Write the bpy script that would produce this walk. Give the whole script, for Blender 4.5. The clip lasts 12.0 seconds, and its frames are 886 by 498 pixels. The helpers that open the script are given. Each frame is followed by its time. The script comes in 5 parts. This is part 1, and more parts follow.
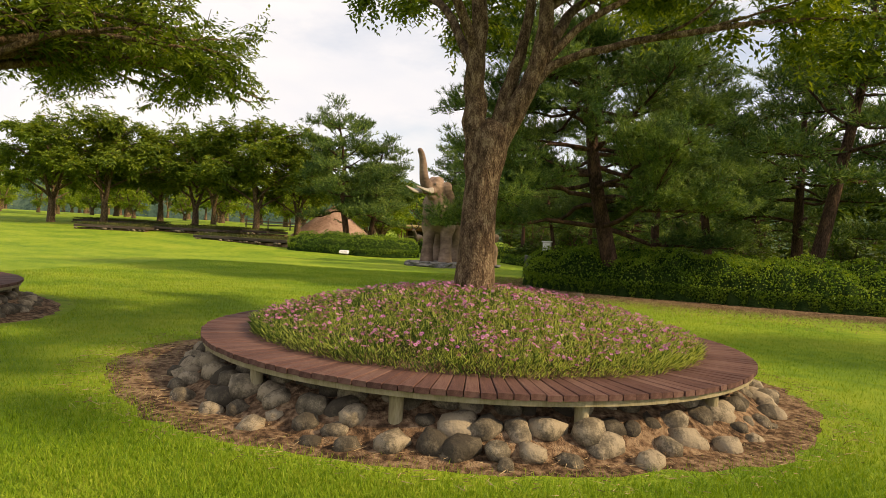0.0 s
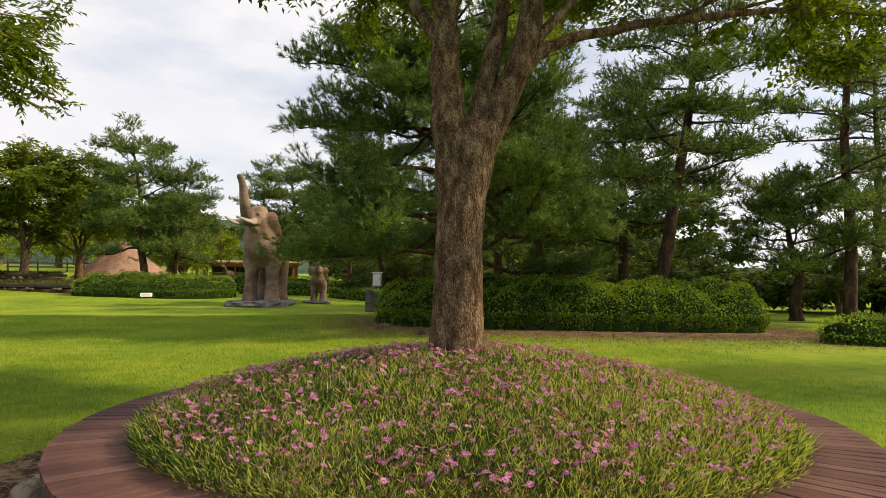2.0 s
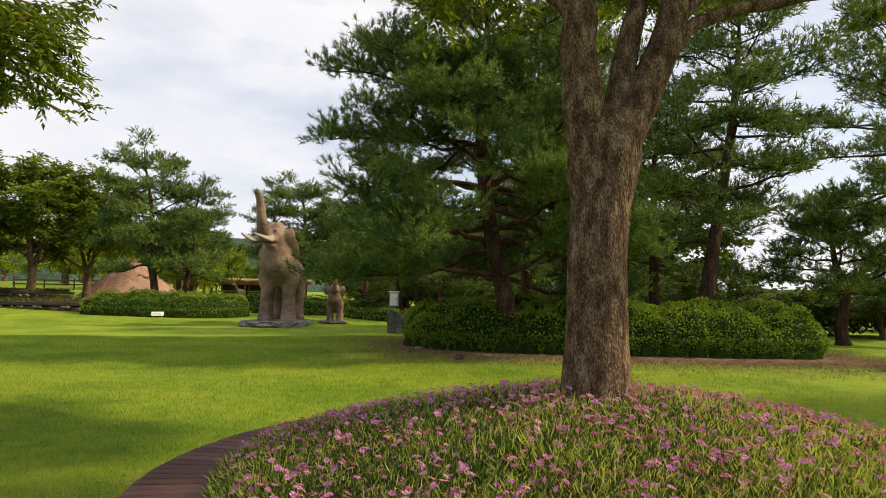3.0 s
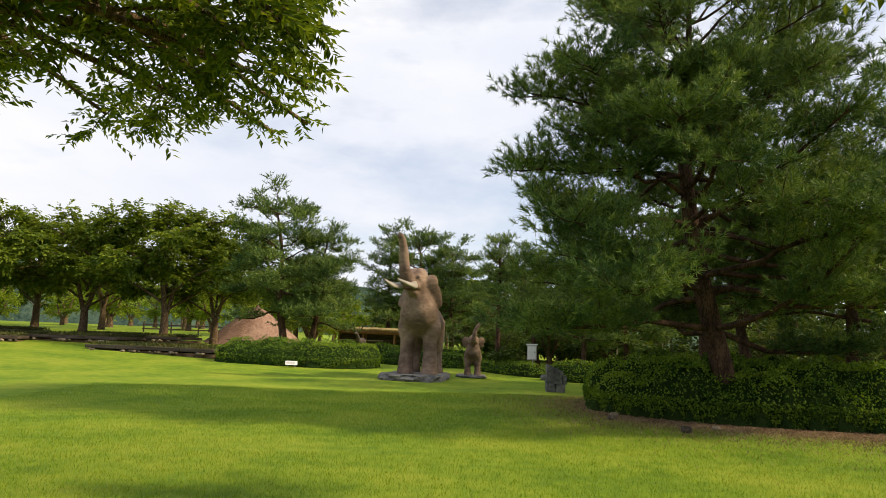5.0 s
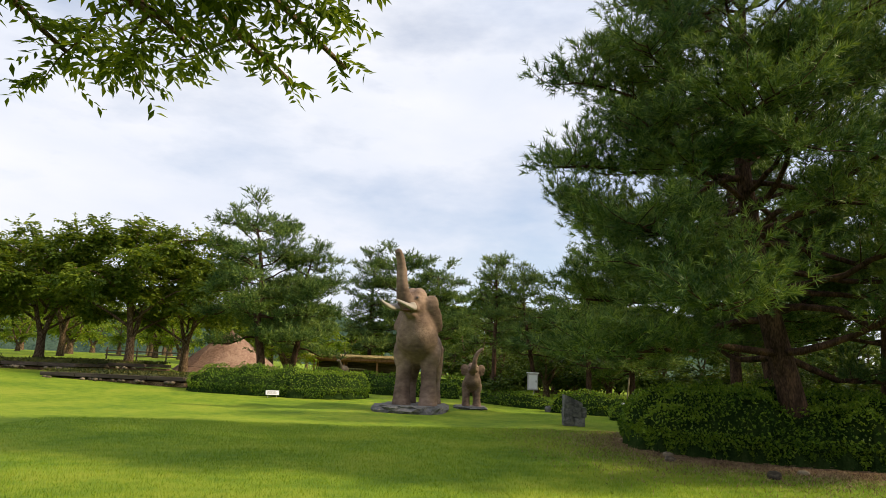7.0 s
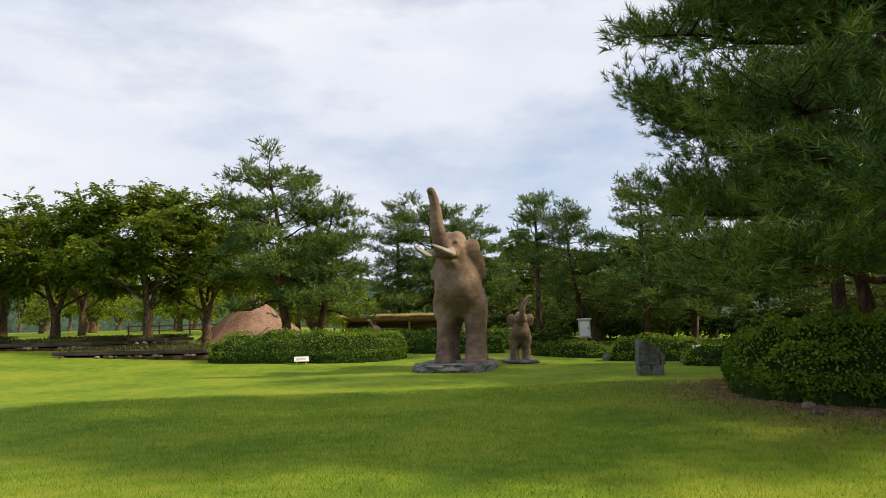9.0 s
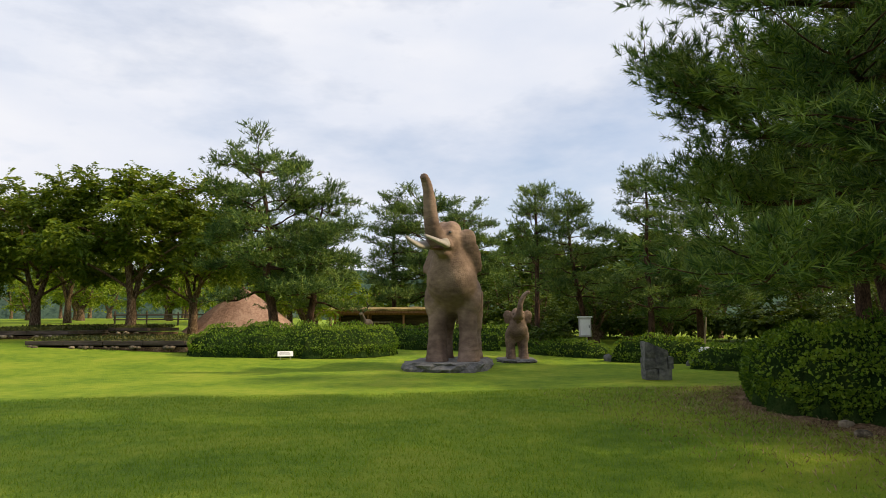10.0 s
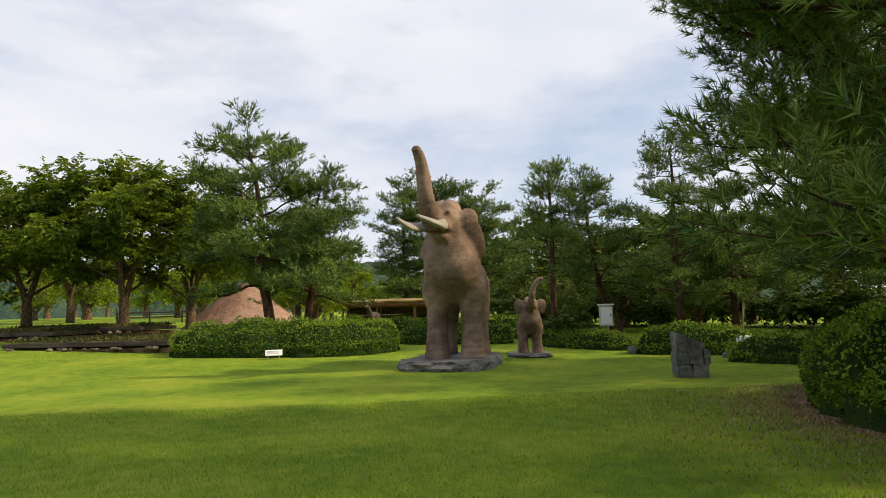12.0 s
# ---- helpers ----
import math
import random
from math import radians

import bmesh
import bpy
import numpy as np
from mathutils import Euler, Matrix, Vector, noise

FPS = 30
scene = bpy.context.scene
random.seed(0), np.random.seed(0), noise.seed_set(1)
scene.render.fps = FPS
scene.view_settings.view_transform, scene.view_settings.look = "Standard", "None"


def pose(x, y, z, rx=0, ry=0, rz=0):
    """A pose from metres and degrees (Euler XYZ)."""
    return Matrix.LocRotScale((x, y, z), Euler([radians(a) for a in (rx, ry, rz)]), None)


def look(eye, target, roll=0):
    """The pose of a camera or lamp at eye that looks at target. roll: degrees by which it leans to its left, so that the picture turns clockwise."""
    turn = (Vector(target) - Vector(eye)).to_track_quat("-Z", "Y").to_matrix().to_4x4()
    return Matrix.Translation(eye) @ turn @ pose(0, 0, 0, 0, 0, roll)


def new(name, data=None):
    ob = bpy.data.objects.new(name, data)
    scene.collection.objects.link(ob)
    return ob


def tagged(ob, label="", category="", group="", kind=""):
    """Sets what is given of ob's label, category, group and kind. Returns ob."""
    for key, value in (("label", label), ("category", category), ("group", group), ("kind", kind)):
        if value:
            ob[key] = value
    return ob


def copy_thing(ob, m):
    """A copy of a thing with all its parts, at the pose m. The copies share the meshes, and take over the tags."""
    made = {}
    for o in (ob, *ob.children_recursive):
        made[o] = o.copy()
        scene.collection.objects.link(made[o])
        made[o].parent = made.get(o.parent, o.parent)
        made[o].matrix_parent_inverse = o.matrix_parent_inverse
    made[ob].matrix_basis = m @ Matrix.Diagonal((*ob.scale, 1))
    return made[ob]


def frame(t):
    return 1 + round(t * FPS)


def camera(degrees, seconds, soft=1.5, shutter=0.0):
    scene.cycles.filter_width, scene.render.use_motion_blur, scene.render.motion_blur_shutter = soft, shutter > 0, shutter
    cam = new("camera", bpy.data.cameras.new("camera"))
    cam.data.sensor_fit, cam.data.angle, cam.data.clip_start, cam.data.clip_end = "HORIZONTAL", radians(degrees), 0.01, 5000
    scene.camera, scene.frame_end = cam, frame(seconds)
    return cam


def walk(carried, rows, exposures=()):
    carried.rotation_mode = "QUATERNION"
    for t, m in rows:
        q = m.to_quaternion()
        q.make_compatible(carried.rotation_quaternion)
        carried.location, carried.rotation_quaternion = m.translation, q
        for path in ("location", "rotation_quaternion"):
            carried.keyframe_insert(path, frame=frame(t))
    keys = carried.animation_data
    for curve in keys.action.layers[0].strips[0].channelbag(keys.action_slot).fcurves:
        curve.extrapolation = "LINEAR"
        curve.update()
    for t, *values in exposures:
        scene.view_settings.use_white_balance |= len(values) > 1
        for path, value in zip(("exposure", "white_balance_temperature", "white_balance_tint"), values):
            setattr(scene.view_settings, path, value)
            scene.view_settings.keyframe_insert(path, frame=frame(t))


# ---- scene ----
cam = camera(67.7, 12.0, soft=0.85)
PATH = [
    (0, (0.626, -0.694, 1.378), (0.527, 1.304, 1.344), 3.2),
    (0.5, (0.286, -0.174, 1.423), (0.45, 1.814, 1.565), 1.3),
    (1, (-0.062, 0.323, 1.382), (0.296, 2.286, 1.527), 3.2),
    (1.5, (-0.446, 0.775, 1.428), (0.002, 2.717, 1.59), 0.7),
    (2, (-0.742, 1.484, 1.444), (-0.246, 3.42, 1.52), 0.7),
    (2.5, (-0.988, 2.086, 1.458), (-0.477, 4.011, 1.65), 1.7),
    (3, (-1.286, 2.647, 1.466), (-0.801, 4.582, 1.599), 1.0),
    (3.5, (-1.629, 3.235, 1.538), (-1.284, 5.188, 1.79), 1.1),
    (3.7, (-1.778, 3.478, 1.501), (-1.538, 5.446, 1.765), 1.7),
    (5.3, (-3.293, 5.378, 1.471), (-3.087, 7.348, 1.748), 2.0),
    (5.5, (-3.34, 5.536, 1.459), (-3.152, 7.509, 1.725), 1.0),
    (6, (-3.441, 6.226, 1.403), (-3.257, 8.214, 1.53), -2.4),
    (6.5, (-3.57, 6.944, 1.371), (-3.305, 8.897, 1.71), -1.2),
    (7, (-3.886, 7.393, 1.389), (-3.596, 9.338, 1.754), 2.3),
    (7.2, (-4.019, 7.664, 1.396), (-3.68, 9.615, 1.673), 2.6),
    (8.8, (-4.134, 9.963, 1.289), (-3.896, 11.932, 1.545), -3.1),
    (9, (-4.08, 10.281, 1.291), (-3.844, 12.253, 1.528), -1.5),
    (9.5, (-3.847, 10.957, 1.316), (-3.54, 12.92, 1.547), -1.0),
    (10, (-3.765, 11.528, 1.361), (-3.527, 13.501, 1.579), -0.4),
    (10.5, (-3.786, 11.968, 1.354), (-3.443, 13.933, 1.508), -0.9),
    (11, (-3.561, 12.495, 1.399), (-3.309, 14.467, 1.618), -6.6),
    (11.5, (-3.315, 13.122, 1.372), (-3.025, 15.092, 1.56), -1.2),
    (12, (-2.93, 13.673, 1.399), (-2.756, 15.656, 1.589), -1.7),
]
walk(cam, [(t, look(eye, target, roll)) for t, eye, target, roll in PATH],
     [(0, 0.20, 7200, 14), (2, 0.14, 6900, 13), (4, 0.12, 6600, 12), (6.5, 0.13, 6400, 12), (9, 0.0, 6350, 12), (12, 0.0, 6450, 12)])

# ---- world, sun ----
SUN_ELEV, SUN_AZ = radians(36), radians(-11)      # azimuth counted from +x towards +y
world = bpy.data.worlds.new("world")
scene.world = world
world.use_nodes = True
wn, wl = world.node_tree.nodes, world.node_tree.links
wn.clear()
w_out, w_bg = wn.new("ShaderNodeOutputWorld"), wn.new("ShaderNodeBackground")
w_sky = wn.new("ShaderNodeTexSky")
w_sky.sky_type, w_sky.sun_disc = "NISHITA", False
w_sky.sun_elevation, w_sky.sun_rotation = SUN_ELEV, radians(90) - SUN_AZ
w_dim = wn.new("ShaderNodeVectorMath")
w_dim.operation = "SCALE"
w_dim.inputs["Scale"].default_value = 0.15
w_co, w_map = wn.new("ShaderNodeTexCoord"), wn.new("ShaderNodeMapping")
w_map.inputs["Scale"].default_value = (1.0, 1.0, 2.6)
w_map.inputs["Location"].default_value = (0.35, 0.1, 0.25)
w_n1, w_n2 = wn.new("ShaderNodeTexNoise"), wn.new("ShaderNodeTexNoise")
w_n1.inputs["Scale"].default_value, w_n1.inputs["Detail"].default_value, w_n1.inputs["Roughness"].default_value = 2.2, 7, 0.55
w_n2.inputs["Scale"].default_value, w_n2.inputs["Detail"].default_value = 3.4, 6
w_r1, w_r2 = wn.new("ShaderNodeValToRGB"), wn.new("ShaderNodeValToRGB")
w_r1.color_ramp.elements[0].position, w_r1.color_ramp.elements[1].position = 0.38, 0.56
w_r1.color_ramp.elements[0].color = (0.42, 0.42, 0.42, 1)
w_r2.color_ramp.elements[0].position, w_r2.color_ramp.elements[1].position = 0.3, 0.75
w_r2.color_ramp.elements[0].color = (0.74, 0.79, 0.88, 1)
w_r2.color_ramp.elements[1].color = (0.94, 0.94, 0.95, 1)
w_mix = wn.new("ShaderNodeMix")
w_mix.data_type = "RGBA"
wl.new(w_co.outputs["Generated"], w_map.inputs["Vector"])
wl.new(w_map.outputs["Vector"], w_n1.inputs["Vector"])
wl.new(w_map.outputs["Vector"], w_n2.inputs["Vector"])
wl.new(w_n1.outputs["Fac"], w_r1.inputs["Fac"])
wl.new(w_n2.outputs["Fac"], w_r2.inputs["Fac"])
wl.new(w_sky.outputs["Color"], w_dim.inputs[0])
wl.new(w_r1.outputs["Color"], w_mix.inputs["Factor"])
wl.new(w_dim.outputs["Vector"], w_mix.inputs["A"])
wl.new(w_r2.outputs["Color"], w_mix.inputs["B"])
wl.new(w_mix.outputs["Result"], w_bg.inputs["Color"])
wl.new(w_bg.outputs["Background"], w_out.inputs["Surface"])
w_bg.inputs["Strength"].default_value = 1.0

sun = new("sun", bpy.data.lights.new("sun", "SUN"))
sun.data.energy, sun.data.angle, sun.data.color = 4.7, radians(3.0), (1.0, 0.82, 0.52)
sun_dir = Vector((math.cos(SUN_ELEV) * math.cos(SUN_AZ), math.cos(SUN_ELEV) * math.sin(SUN_AZ), math.sin(SUN_ELEV)))
sun.matrix_world = look(Vector((30, -12, 30)), Vector((30, -12, 30)) - sun_dir)


# ---- materials ----
def material(name, colours, scale=6.0, rough=0.8, bump=0.3, bump_scale=None, stretch=(1, 1, 1), island=0.0, fine=0.5, gloss=0.3, dist=0.02, grain=None):
    """Colour wandering between the given ones by noise at two scales, with relief."""
    m = bpy.data.materials.new(name)
    m.use_nodes = True
    n, l = m.node_tree.nodes, m.node_tree.links
    b = n["Principled BSDF"]
    b.inputs["Roughness"].default_value = rough
    b.inputs["Specular IOR Level"].default_value = gloss
    co, mp = n.new("ShaderNodeTexCoord"), n.new("ShaderNodeMapping")
    mp.inputs["Scale"].default_value = stretch
    l.new(co.outputs["Object"], mp.inputs["Vector"])
    big, small = n.new("ShaderNodeTexNoise"), n.new("ShaderNodeTexNoise")
    big.inputs["Scale"].default_value, big.inputs["Detail"].default_value = scale, 5
    small.inputs["Scale"].default_value, small.inputs["Detail"].default_value = scale * 7.3, 4
    for t in (big, small):
        l.new(mp.outputs["Vector"], t.inputs["Vector"])
    mix = n.new("ShaderNodeMath")
    mix.operation = "MULTIPLY_ADD"
    mix.inputs[1].default_value = fine
    l.new(small.outputs["Fac"], mix.inputs[0])
    sub = n.new("ShaderNodeMath")
    sub.operation = "SUBTRACT"
    sub.inputs[1].default_value = fine / 2
    l.new(big.outputs["Fac"], sub.inputs[0])
    l.new(sub.outputs[0], mix.inputs[2])
    src = mix.outputs[0]
    if grain:
        gn, ga, gs = n.new("ShaderNodeTexNoise"), n.new("ShaderNodeMath"), n.new("ShaderNodeMath")
        gn.inputs["Scale"].default_value, gn.inputs["Detail"].default_value = grain[0], 3
        l.new(mp.outputs["Vector"], gn.inputs["Vector"])
        ga.operation, gs.operation = "MULTIPLY_ADD", "SUBTRACT"
        ga.inputs[1].default_value, gs.inputs[1].default_value = grain[1], grain[1] / 2
        l.new(gn.outputs["Fac"], ga.inputs[0])
        l.new(src, gs.inputs[0])
        l.new(gs.outputs[0], ga.inputs[2])
        src = ga.outputs[0]
    if island:
        geo = n.new("ShaderNodeNewGeometry") if island > 0 else n.new("ShaderNodeObjectInfo")
        add = n.new("ShaderNodeMath")
        add.operation = "MULTIPLY_ADD"
        add.inputs[1].default_value = abs(island)
        l.new(geo.outputs["Random Per Island" if island > 0 else "Random"], add.inputs[0])
        off = n.new("ShaderNodeMath")
        off.operation = "SUBTRACT"
        off.inputs[1].default_value = abs(island) / 2
        l.new(src, off.inputs[0])
        l.new(off.outputs[0], add.inputs[2])
        src = add.outputs[0]
    ramp = n.new("ShaderNodeValToRGB")
    e = ramp.color_ramp.elements
    while len(e) < len(colours):
        e.new(0.5)
    for i, c in enumerate(colours):
        e[i].position = 0.28 + 0.44 * i / (len(colours) - 1)
        e[i].color = (*c, 1)
    l.new(src, ramp.inputs["Fac"])
    l.new(ramp.outputs["Color"], b.inputs["Base Color"])
    if bump:
        rel, bp = n.new("ShaderNodeTexNoise"), n.new("ShaderNodeBump")
        rel.inputs["Scale"].default_value, rel.inputs["Detail"].default_value = bump_scale or scale * 5, 6
        l.new(mp.outputs["Vector"], rel.inputs["Vector"])
        bp.inputs["Strength"].default_value, bp.inputs["Distance"].default_value = bump, dist
        l.new(rel.outputs["Fac"], bp.inputs["Height"])
        l.new(bp.outputs["Normal"], b.inputs["Normal"])
    return m


def leafy(name, colours, sheen_through=0.35, island=0.5, rough=0.55, scale=0.6):
    """Foliage: thin leaves that let some light through, coloured leaf by leaf."""
    m = material(name, colours, scale=scale, rough=rough, bump=0, island=island, fine=0.15, gloss=0.15)
    n, l = m.node_tree.nodes, m.node_tree.links
    b, out, ramp = n["Principled BSDF"], n["Material Output"], n["Color Ramp"]
    tr, mx = n.new("ShaderNodeBsdfTranslucent"), n.new("ShaderNodeMixShader")
    mx.inputs["Fac"].default_value = sheen_through
    warm = n.new("ShaderNodeMix")
    warm.data_type, warm.blend_type = "RGBA", "MULTIPLY"
    warm.inputs["Factor"].default_value = 1.0
    warm.inputs["B"].default_value = (1.5, 1.35, 0.5, 1)
    l.new(ramp.outputs["Color"], warm.inputs["A"])
    l.new(warm.outputs["Result"], tr.inputs["Color"])
    l.new(b.outputs["BSDF"], mx.inputs[1])
    l.new(tr.outputs["BSDF"], mx.inputs[2])
    l.new(mx.outputs["Shader"], out.inputs["Surface"])
    return m


LAWN = material("lawn", [(0.116, 0.20, 0.014), (0.172, 0.273, 0.016), (0.226, 0.31, 0.02), (0.292, 0.345, 0.034)], scale=0.45, rough=0.9, bump=1.0, bump_scale=45, fine=0.7, gloss=0.15, dist=0.04, grain=(80, 1.1))
BLADE = leafy("grass_blade", [(0.126, 0.222, 0.014), (0.192, 0.30, 0.017), (0.28, 0.345, 0.038)], sheen_through=0.3, island=0.5, scale=0.45)
SOIL = material("soil", [(0.055, 0.033, 0.02), (0.13, 0.078, 0.046), (0.21, 0.13, 0.078), (0.31, 0.21, 0.13)], scale=2.6, rough=0.95, bump=1.0, bump_scale=75, fine=1.5, gloss=0.1, dist=0.03)
STRAW = material("straw", [(0.12, 0.07, 0.035), (0.27, 0.17, 0.09), (0.42, 0.31, 0.17)], scale=3, rough=0.9, bump=0, island=0.8)
BOARD = material("stained_board", [(0.066, 0.028, 0.023), (0.104, 0.047, 0.038), (0.15, 0.08, 0.064)], scale=3.0, rough=0.75, bump=0.5, stretch=(9, 1.2, 9), island=-0.28, fine=0.6, dist=0.006)
BARE_WOOD = material("weathered_wood", [(0.14, 0.11, 0.06), (0.24, 0.20, 0.11), (0.33, 0.28, 0.18)], scale=4, rough=0.85, bump=0.5, stretch=(3, 3, 0.6), island=-0.4, dist=0.008)
ROCK = material("field_stone", [(0.048, 0.038, 0.026), (0.092, 0.074, 0.05), (0.145, 0.117, 0.08), (0.28, 0.225, 0.155)], scale=1.6, rough=0.85, bump=0.35, bump_scale=4, island=-0.55, fine=0.5, dist=0.05)
BARK = material("flaky_bark", [(0.042, 0.027, 0.017), (0.10, 0.063, 0.039), (0.165, 0.11, 0.068), (0.30, 0.225, 0.145)], scale=13, rough=0.95, bump=1.0, bump_scale=40, stretch=(1.3, 1.3, 0.55), fine=1.1, gloss=0.1, dist=0.05)
PINE_BARK = material("pine_bark", [(0.028, 0.017, 0.012), (0.07, 0.042, 0.03), (0.15, 0.085, 0.055)], scale=3.5, rough=0.95, bump=1.0, bump_scale=22, stretch=(1.4, 1.4, 0.5), fine=0.9, gloss=0.1, dist=0.05)
LEAF = leafy("tree_leaf", [(0.05, 0.088, 0.012), (0.112, 0.17, 0.02), (0.20, 0.26, 0.03)], sheen_through=0.38)
LEAF_FAR = leafy("far_leaf", [(0.065, 0.11, 0.014), (0.125, 0.185, 0.02), (0.21, 0.26, 0.03)], sheen_through=0.35)
# far leaf made darker: the grove's deep shade is put into the colour
LEAF_SHADE = leafy("grove_leaf_shaded", [(0.035, 0.065, 0.012), (0.075, 0.12, 0.018), (0.14, 0.19, 0.025)], sheen_through=0.2)
LEAF_LIGHT = leafy("young_leaf", [(0.10, 0.17, 0.014), (0.17, 0.25, 0.02), (0.26, 0.31, 0.03)], sheen_through=0.4)
NEEDLE = leafy("pine_needle", [(0.036, 0.080, 0.026), (0.10, 0.168, 0.041), (0.235, 0.31, 0.066)], sheen_through=0.12, island=0.45, scale=0.9)
HEDGE = leafy("hedge_leaf", [(0.048, 0.105, 0.012), (0.13, 0.228, 0.021), (0.25, 0.35, 0.037)], sheen_through=0.28, island=0.42, rough=0.45)
# near-black green: the shade between hedge leaves, put into the colour
HEDGE_SHADE_CORE = material("hedge_inner_shade", [(0.012, 0.026, 0.007), (0.026, 0.05, 0.012), (0.04, 0.06, 0.016)], scale=4, rough=1.0, bump=1.0, dist=0.1, gloss=0.0)
STALK = leafy("flower_leaf", [(0.035, 0.075, 0.018), (0.15, 0.235, 0.042), (0.46, 0.53, 0.15)], sheen_through=0.35, island=0.9)
PETAL = leafy("petal", [(0.34, 0.08, 0.34), (0.50, 0.15, 0.44), (0.68, 0.34, 0.60)], sheen_through=0.3, island=0.6, scale=2.5)
HEART = material("flower_heart", [(0.35, 0.20, 0.03), (0.5, 0.33, 0.05)], scale=20, rough=0.8, bump=0)
HIDE = material("statue_hide", [(0.085, 0.055, 0.041), (0.155, 0.104, 0.077), (0.24, 0.165, 0.122), (0.36, 0.255, 0.19)], scale=0.9, rough=0.8, bump=0.35, bump_scale=20, stretch=(1, 1, 1.5), fine=0.35, gloss=0.2, dist=0.05)
IVORY = material("statue_ivory", [(0.24, 0.21, 0.17), (0.38, 0.34, 0.29)], scale=3, rough=0.5, bump=0.1)
MOUTH = material("statue_mouth", [(0.10, 0.04, 0.035), (0.16, 0.07, 0.055)], scale=5, rough=0.6, bump=0.2)
STATUE_DARK = material("statue_bronze", [(0.03, 0.024, 0.018), (0.08, 0.06, 0.045)], scale=4, rough=0.6, bump=0.3)
GREY_STONE = material("grey_stone", [(0.065, 0.065, 0.066), (0.14, 0.136, 0.13), (0.24, 0.23, 0.215)], scale=1.8, rough=0.85, bump=0.8, bump_scale=9, fine=0.7, dist=0.05)
THATCH = material("reed_thatch", [(0.20, 0.115, 0.085), (0.31, 0.19, 0.145), (0.41, 0.27, 0.21)], scale=1.2, rough=0.95, bump=1.0, bump_scale=24, stretch=(1, 1, 0.4), fine=0.8, dist=0.06)
STRAW_ROOF = material("straw_roof", [(0.15, 0.105, 0.045), (0.28, 0.21, 0.085), (0.42, 0.33, 0.14)], scale=1.4, rough=0.95, bump=1.0, bump_scale=18, fine=0.9, dist=0.06)
RED_WOOD = material("red_brown_wood", [(0.10, 0.045, 0.025), (0.22, 0.10, 0.05), (0.30, 0.15, 0.08)], scale=3, rough=0.7, bump=0.3, stretch=(3, 3, 0.5))
DARK_WOOD = material("dark_edging_wood", [(0.035, 0.026, 0.02), (0.075, 0.055, 0.042), (0.13, 0.10, 0.08)], scale=2.5, rough=0.9, bump=0.5, stretch=(0.4, 3, 3))
WHITE = material("white_paint", [(0.68, 0.68, 0.66), (0.80, 0.80, 0.79)], scale=3, rough=0.55, bump=0.05)
GREY_METAL = material("grey_enamel", [(0.42, 0.40, 0.39), (0.56, 0.54, 0.53)], scale=4, rough=0.5, bump=0.05)
INK = material("dark_ink", [(0.06, 0.06, 0.06), (0.10, 0.10, 0.10)], scale=4, rough=0.7, bump=0)
COVER = leafy("ground_cover", [(0.04, 0.055, 0.015), (0.07, 0.085, 0.022), (0.12, 0.115, 0.035)], sheen_through=0.2, island=0.6)
COVER_BED = material("ground_cover_bed", [(0.03, 0.036, 0.012), (0.06, 0.068, 0.02), (0.095, 0.09, 0.03)], scale=2, rough=0.95, bump=1.0, bump_scale=18, dist=0.08)
# forest green shifted to blue: haze of distance mixed into the colour
HILL = material("hazy_wooded_hill", [(0.035, 0.062, 0.045), (0.052, 0.085, 0.062), (0.075, 0.11, 0.075)], scale=0.03, rough=1.0, bump=1.0, bump_scale=0.12, dist=6.0, gloss=0.0)
WATER = material("water", [(0.03, 0.04, 0.045), (0.05, 0.06, 0.065)], scale=0.05, rough=0.08, bump=0.05, bump_scale=0.6, gloss=0.5)


# ---- mesh helpers ----
rng = np.random.default_rng(11)


def mesh_of(name, chunks, mats, smooth=False):
    """One mesh out of (verts, faces, material index) chunks; faces of a chunk all have the same number of corners."""
    me = bpy.data.meshes.new(name)
    verts = np.concatenate([np.asarray(c[0], float).reshape(-1, 3) for c in chunks])
    base, loops, starts, idx, at = 0, [], [], [], 0
    for v, f, k in chunks:
        f = np.asarray(f, np.int32)
        loops.append((f + base).ravel())
        starts.append(at + np.arange(len(f)) * f.shape[1])
        idx.append(np.full(len(f), k))
        at += f.size
        base += len(np.asarray(v).reshape(-1, 3))
    loops, starts, idx = np.concatenate(loops), np.concatenate(starts), np.concatenate(idx)
    me.vertices.add(len(verts))
    me.vertices.foreach_set("co", verts.ravel())
    me.loops.add(len(loops))
    me.loops.foreach_set("vertex_index", loops.astype(np.int32))
    me.polygons.add(len(starts))
    me.polygons.foreach_set("loop_start", starts.astype(np.int32))
    me.polygons.foreach_set("material_index", idx.astype(np.int32))
    me.polygons.foreach_set("use_smooth", np.full(len(starts), smooth))
    for m in mats:
        me.materials.append(m)
    me.update(calc_edges=True)
    me.validate()
    return me


def link(name, me, parent=None, label="", m=None):
    ob = new(name, me)
    if parent is not None:
        ob.parent = parent
    if m is not None:
        ob.matrix_basis = m
    return tagged(ob, label)


def part(name, bm, mat, parent, label="", smooth=False):
    me = bpy.data.meshes.new(name)
    bm.to_mesh(me)
    bm.free()
    for p in me.polygons:
        p.use_smooth = smooth
    for x in mat if isinstance(mat, (list, tuple)) else (mat,):
        me.materials.append(x)
    return link(name, me, parent, label)


def root(name, m, label, category, group="", kind=""):
    return tagged(link(name, None, m=m), label, category, group, kind)


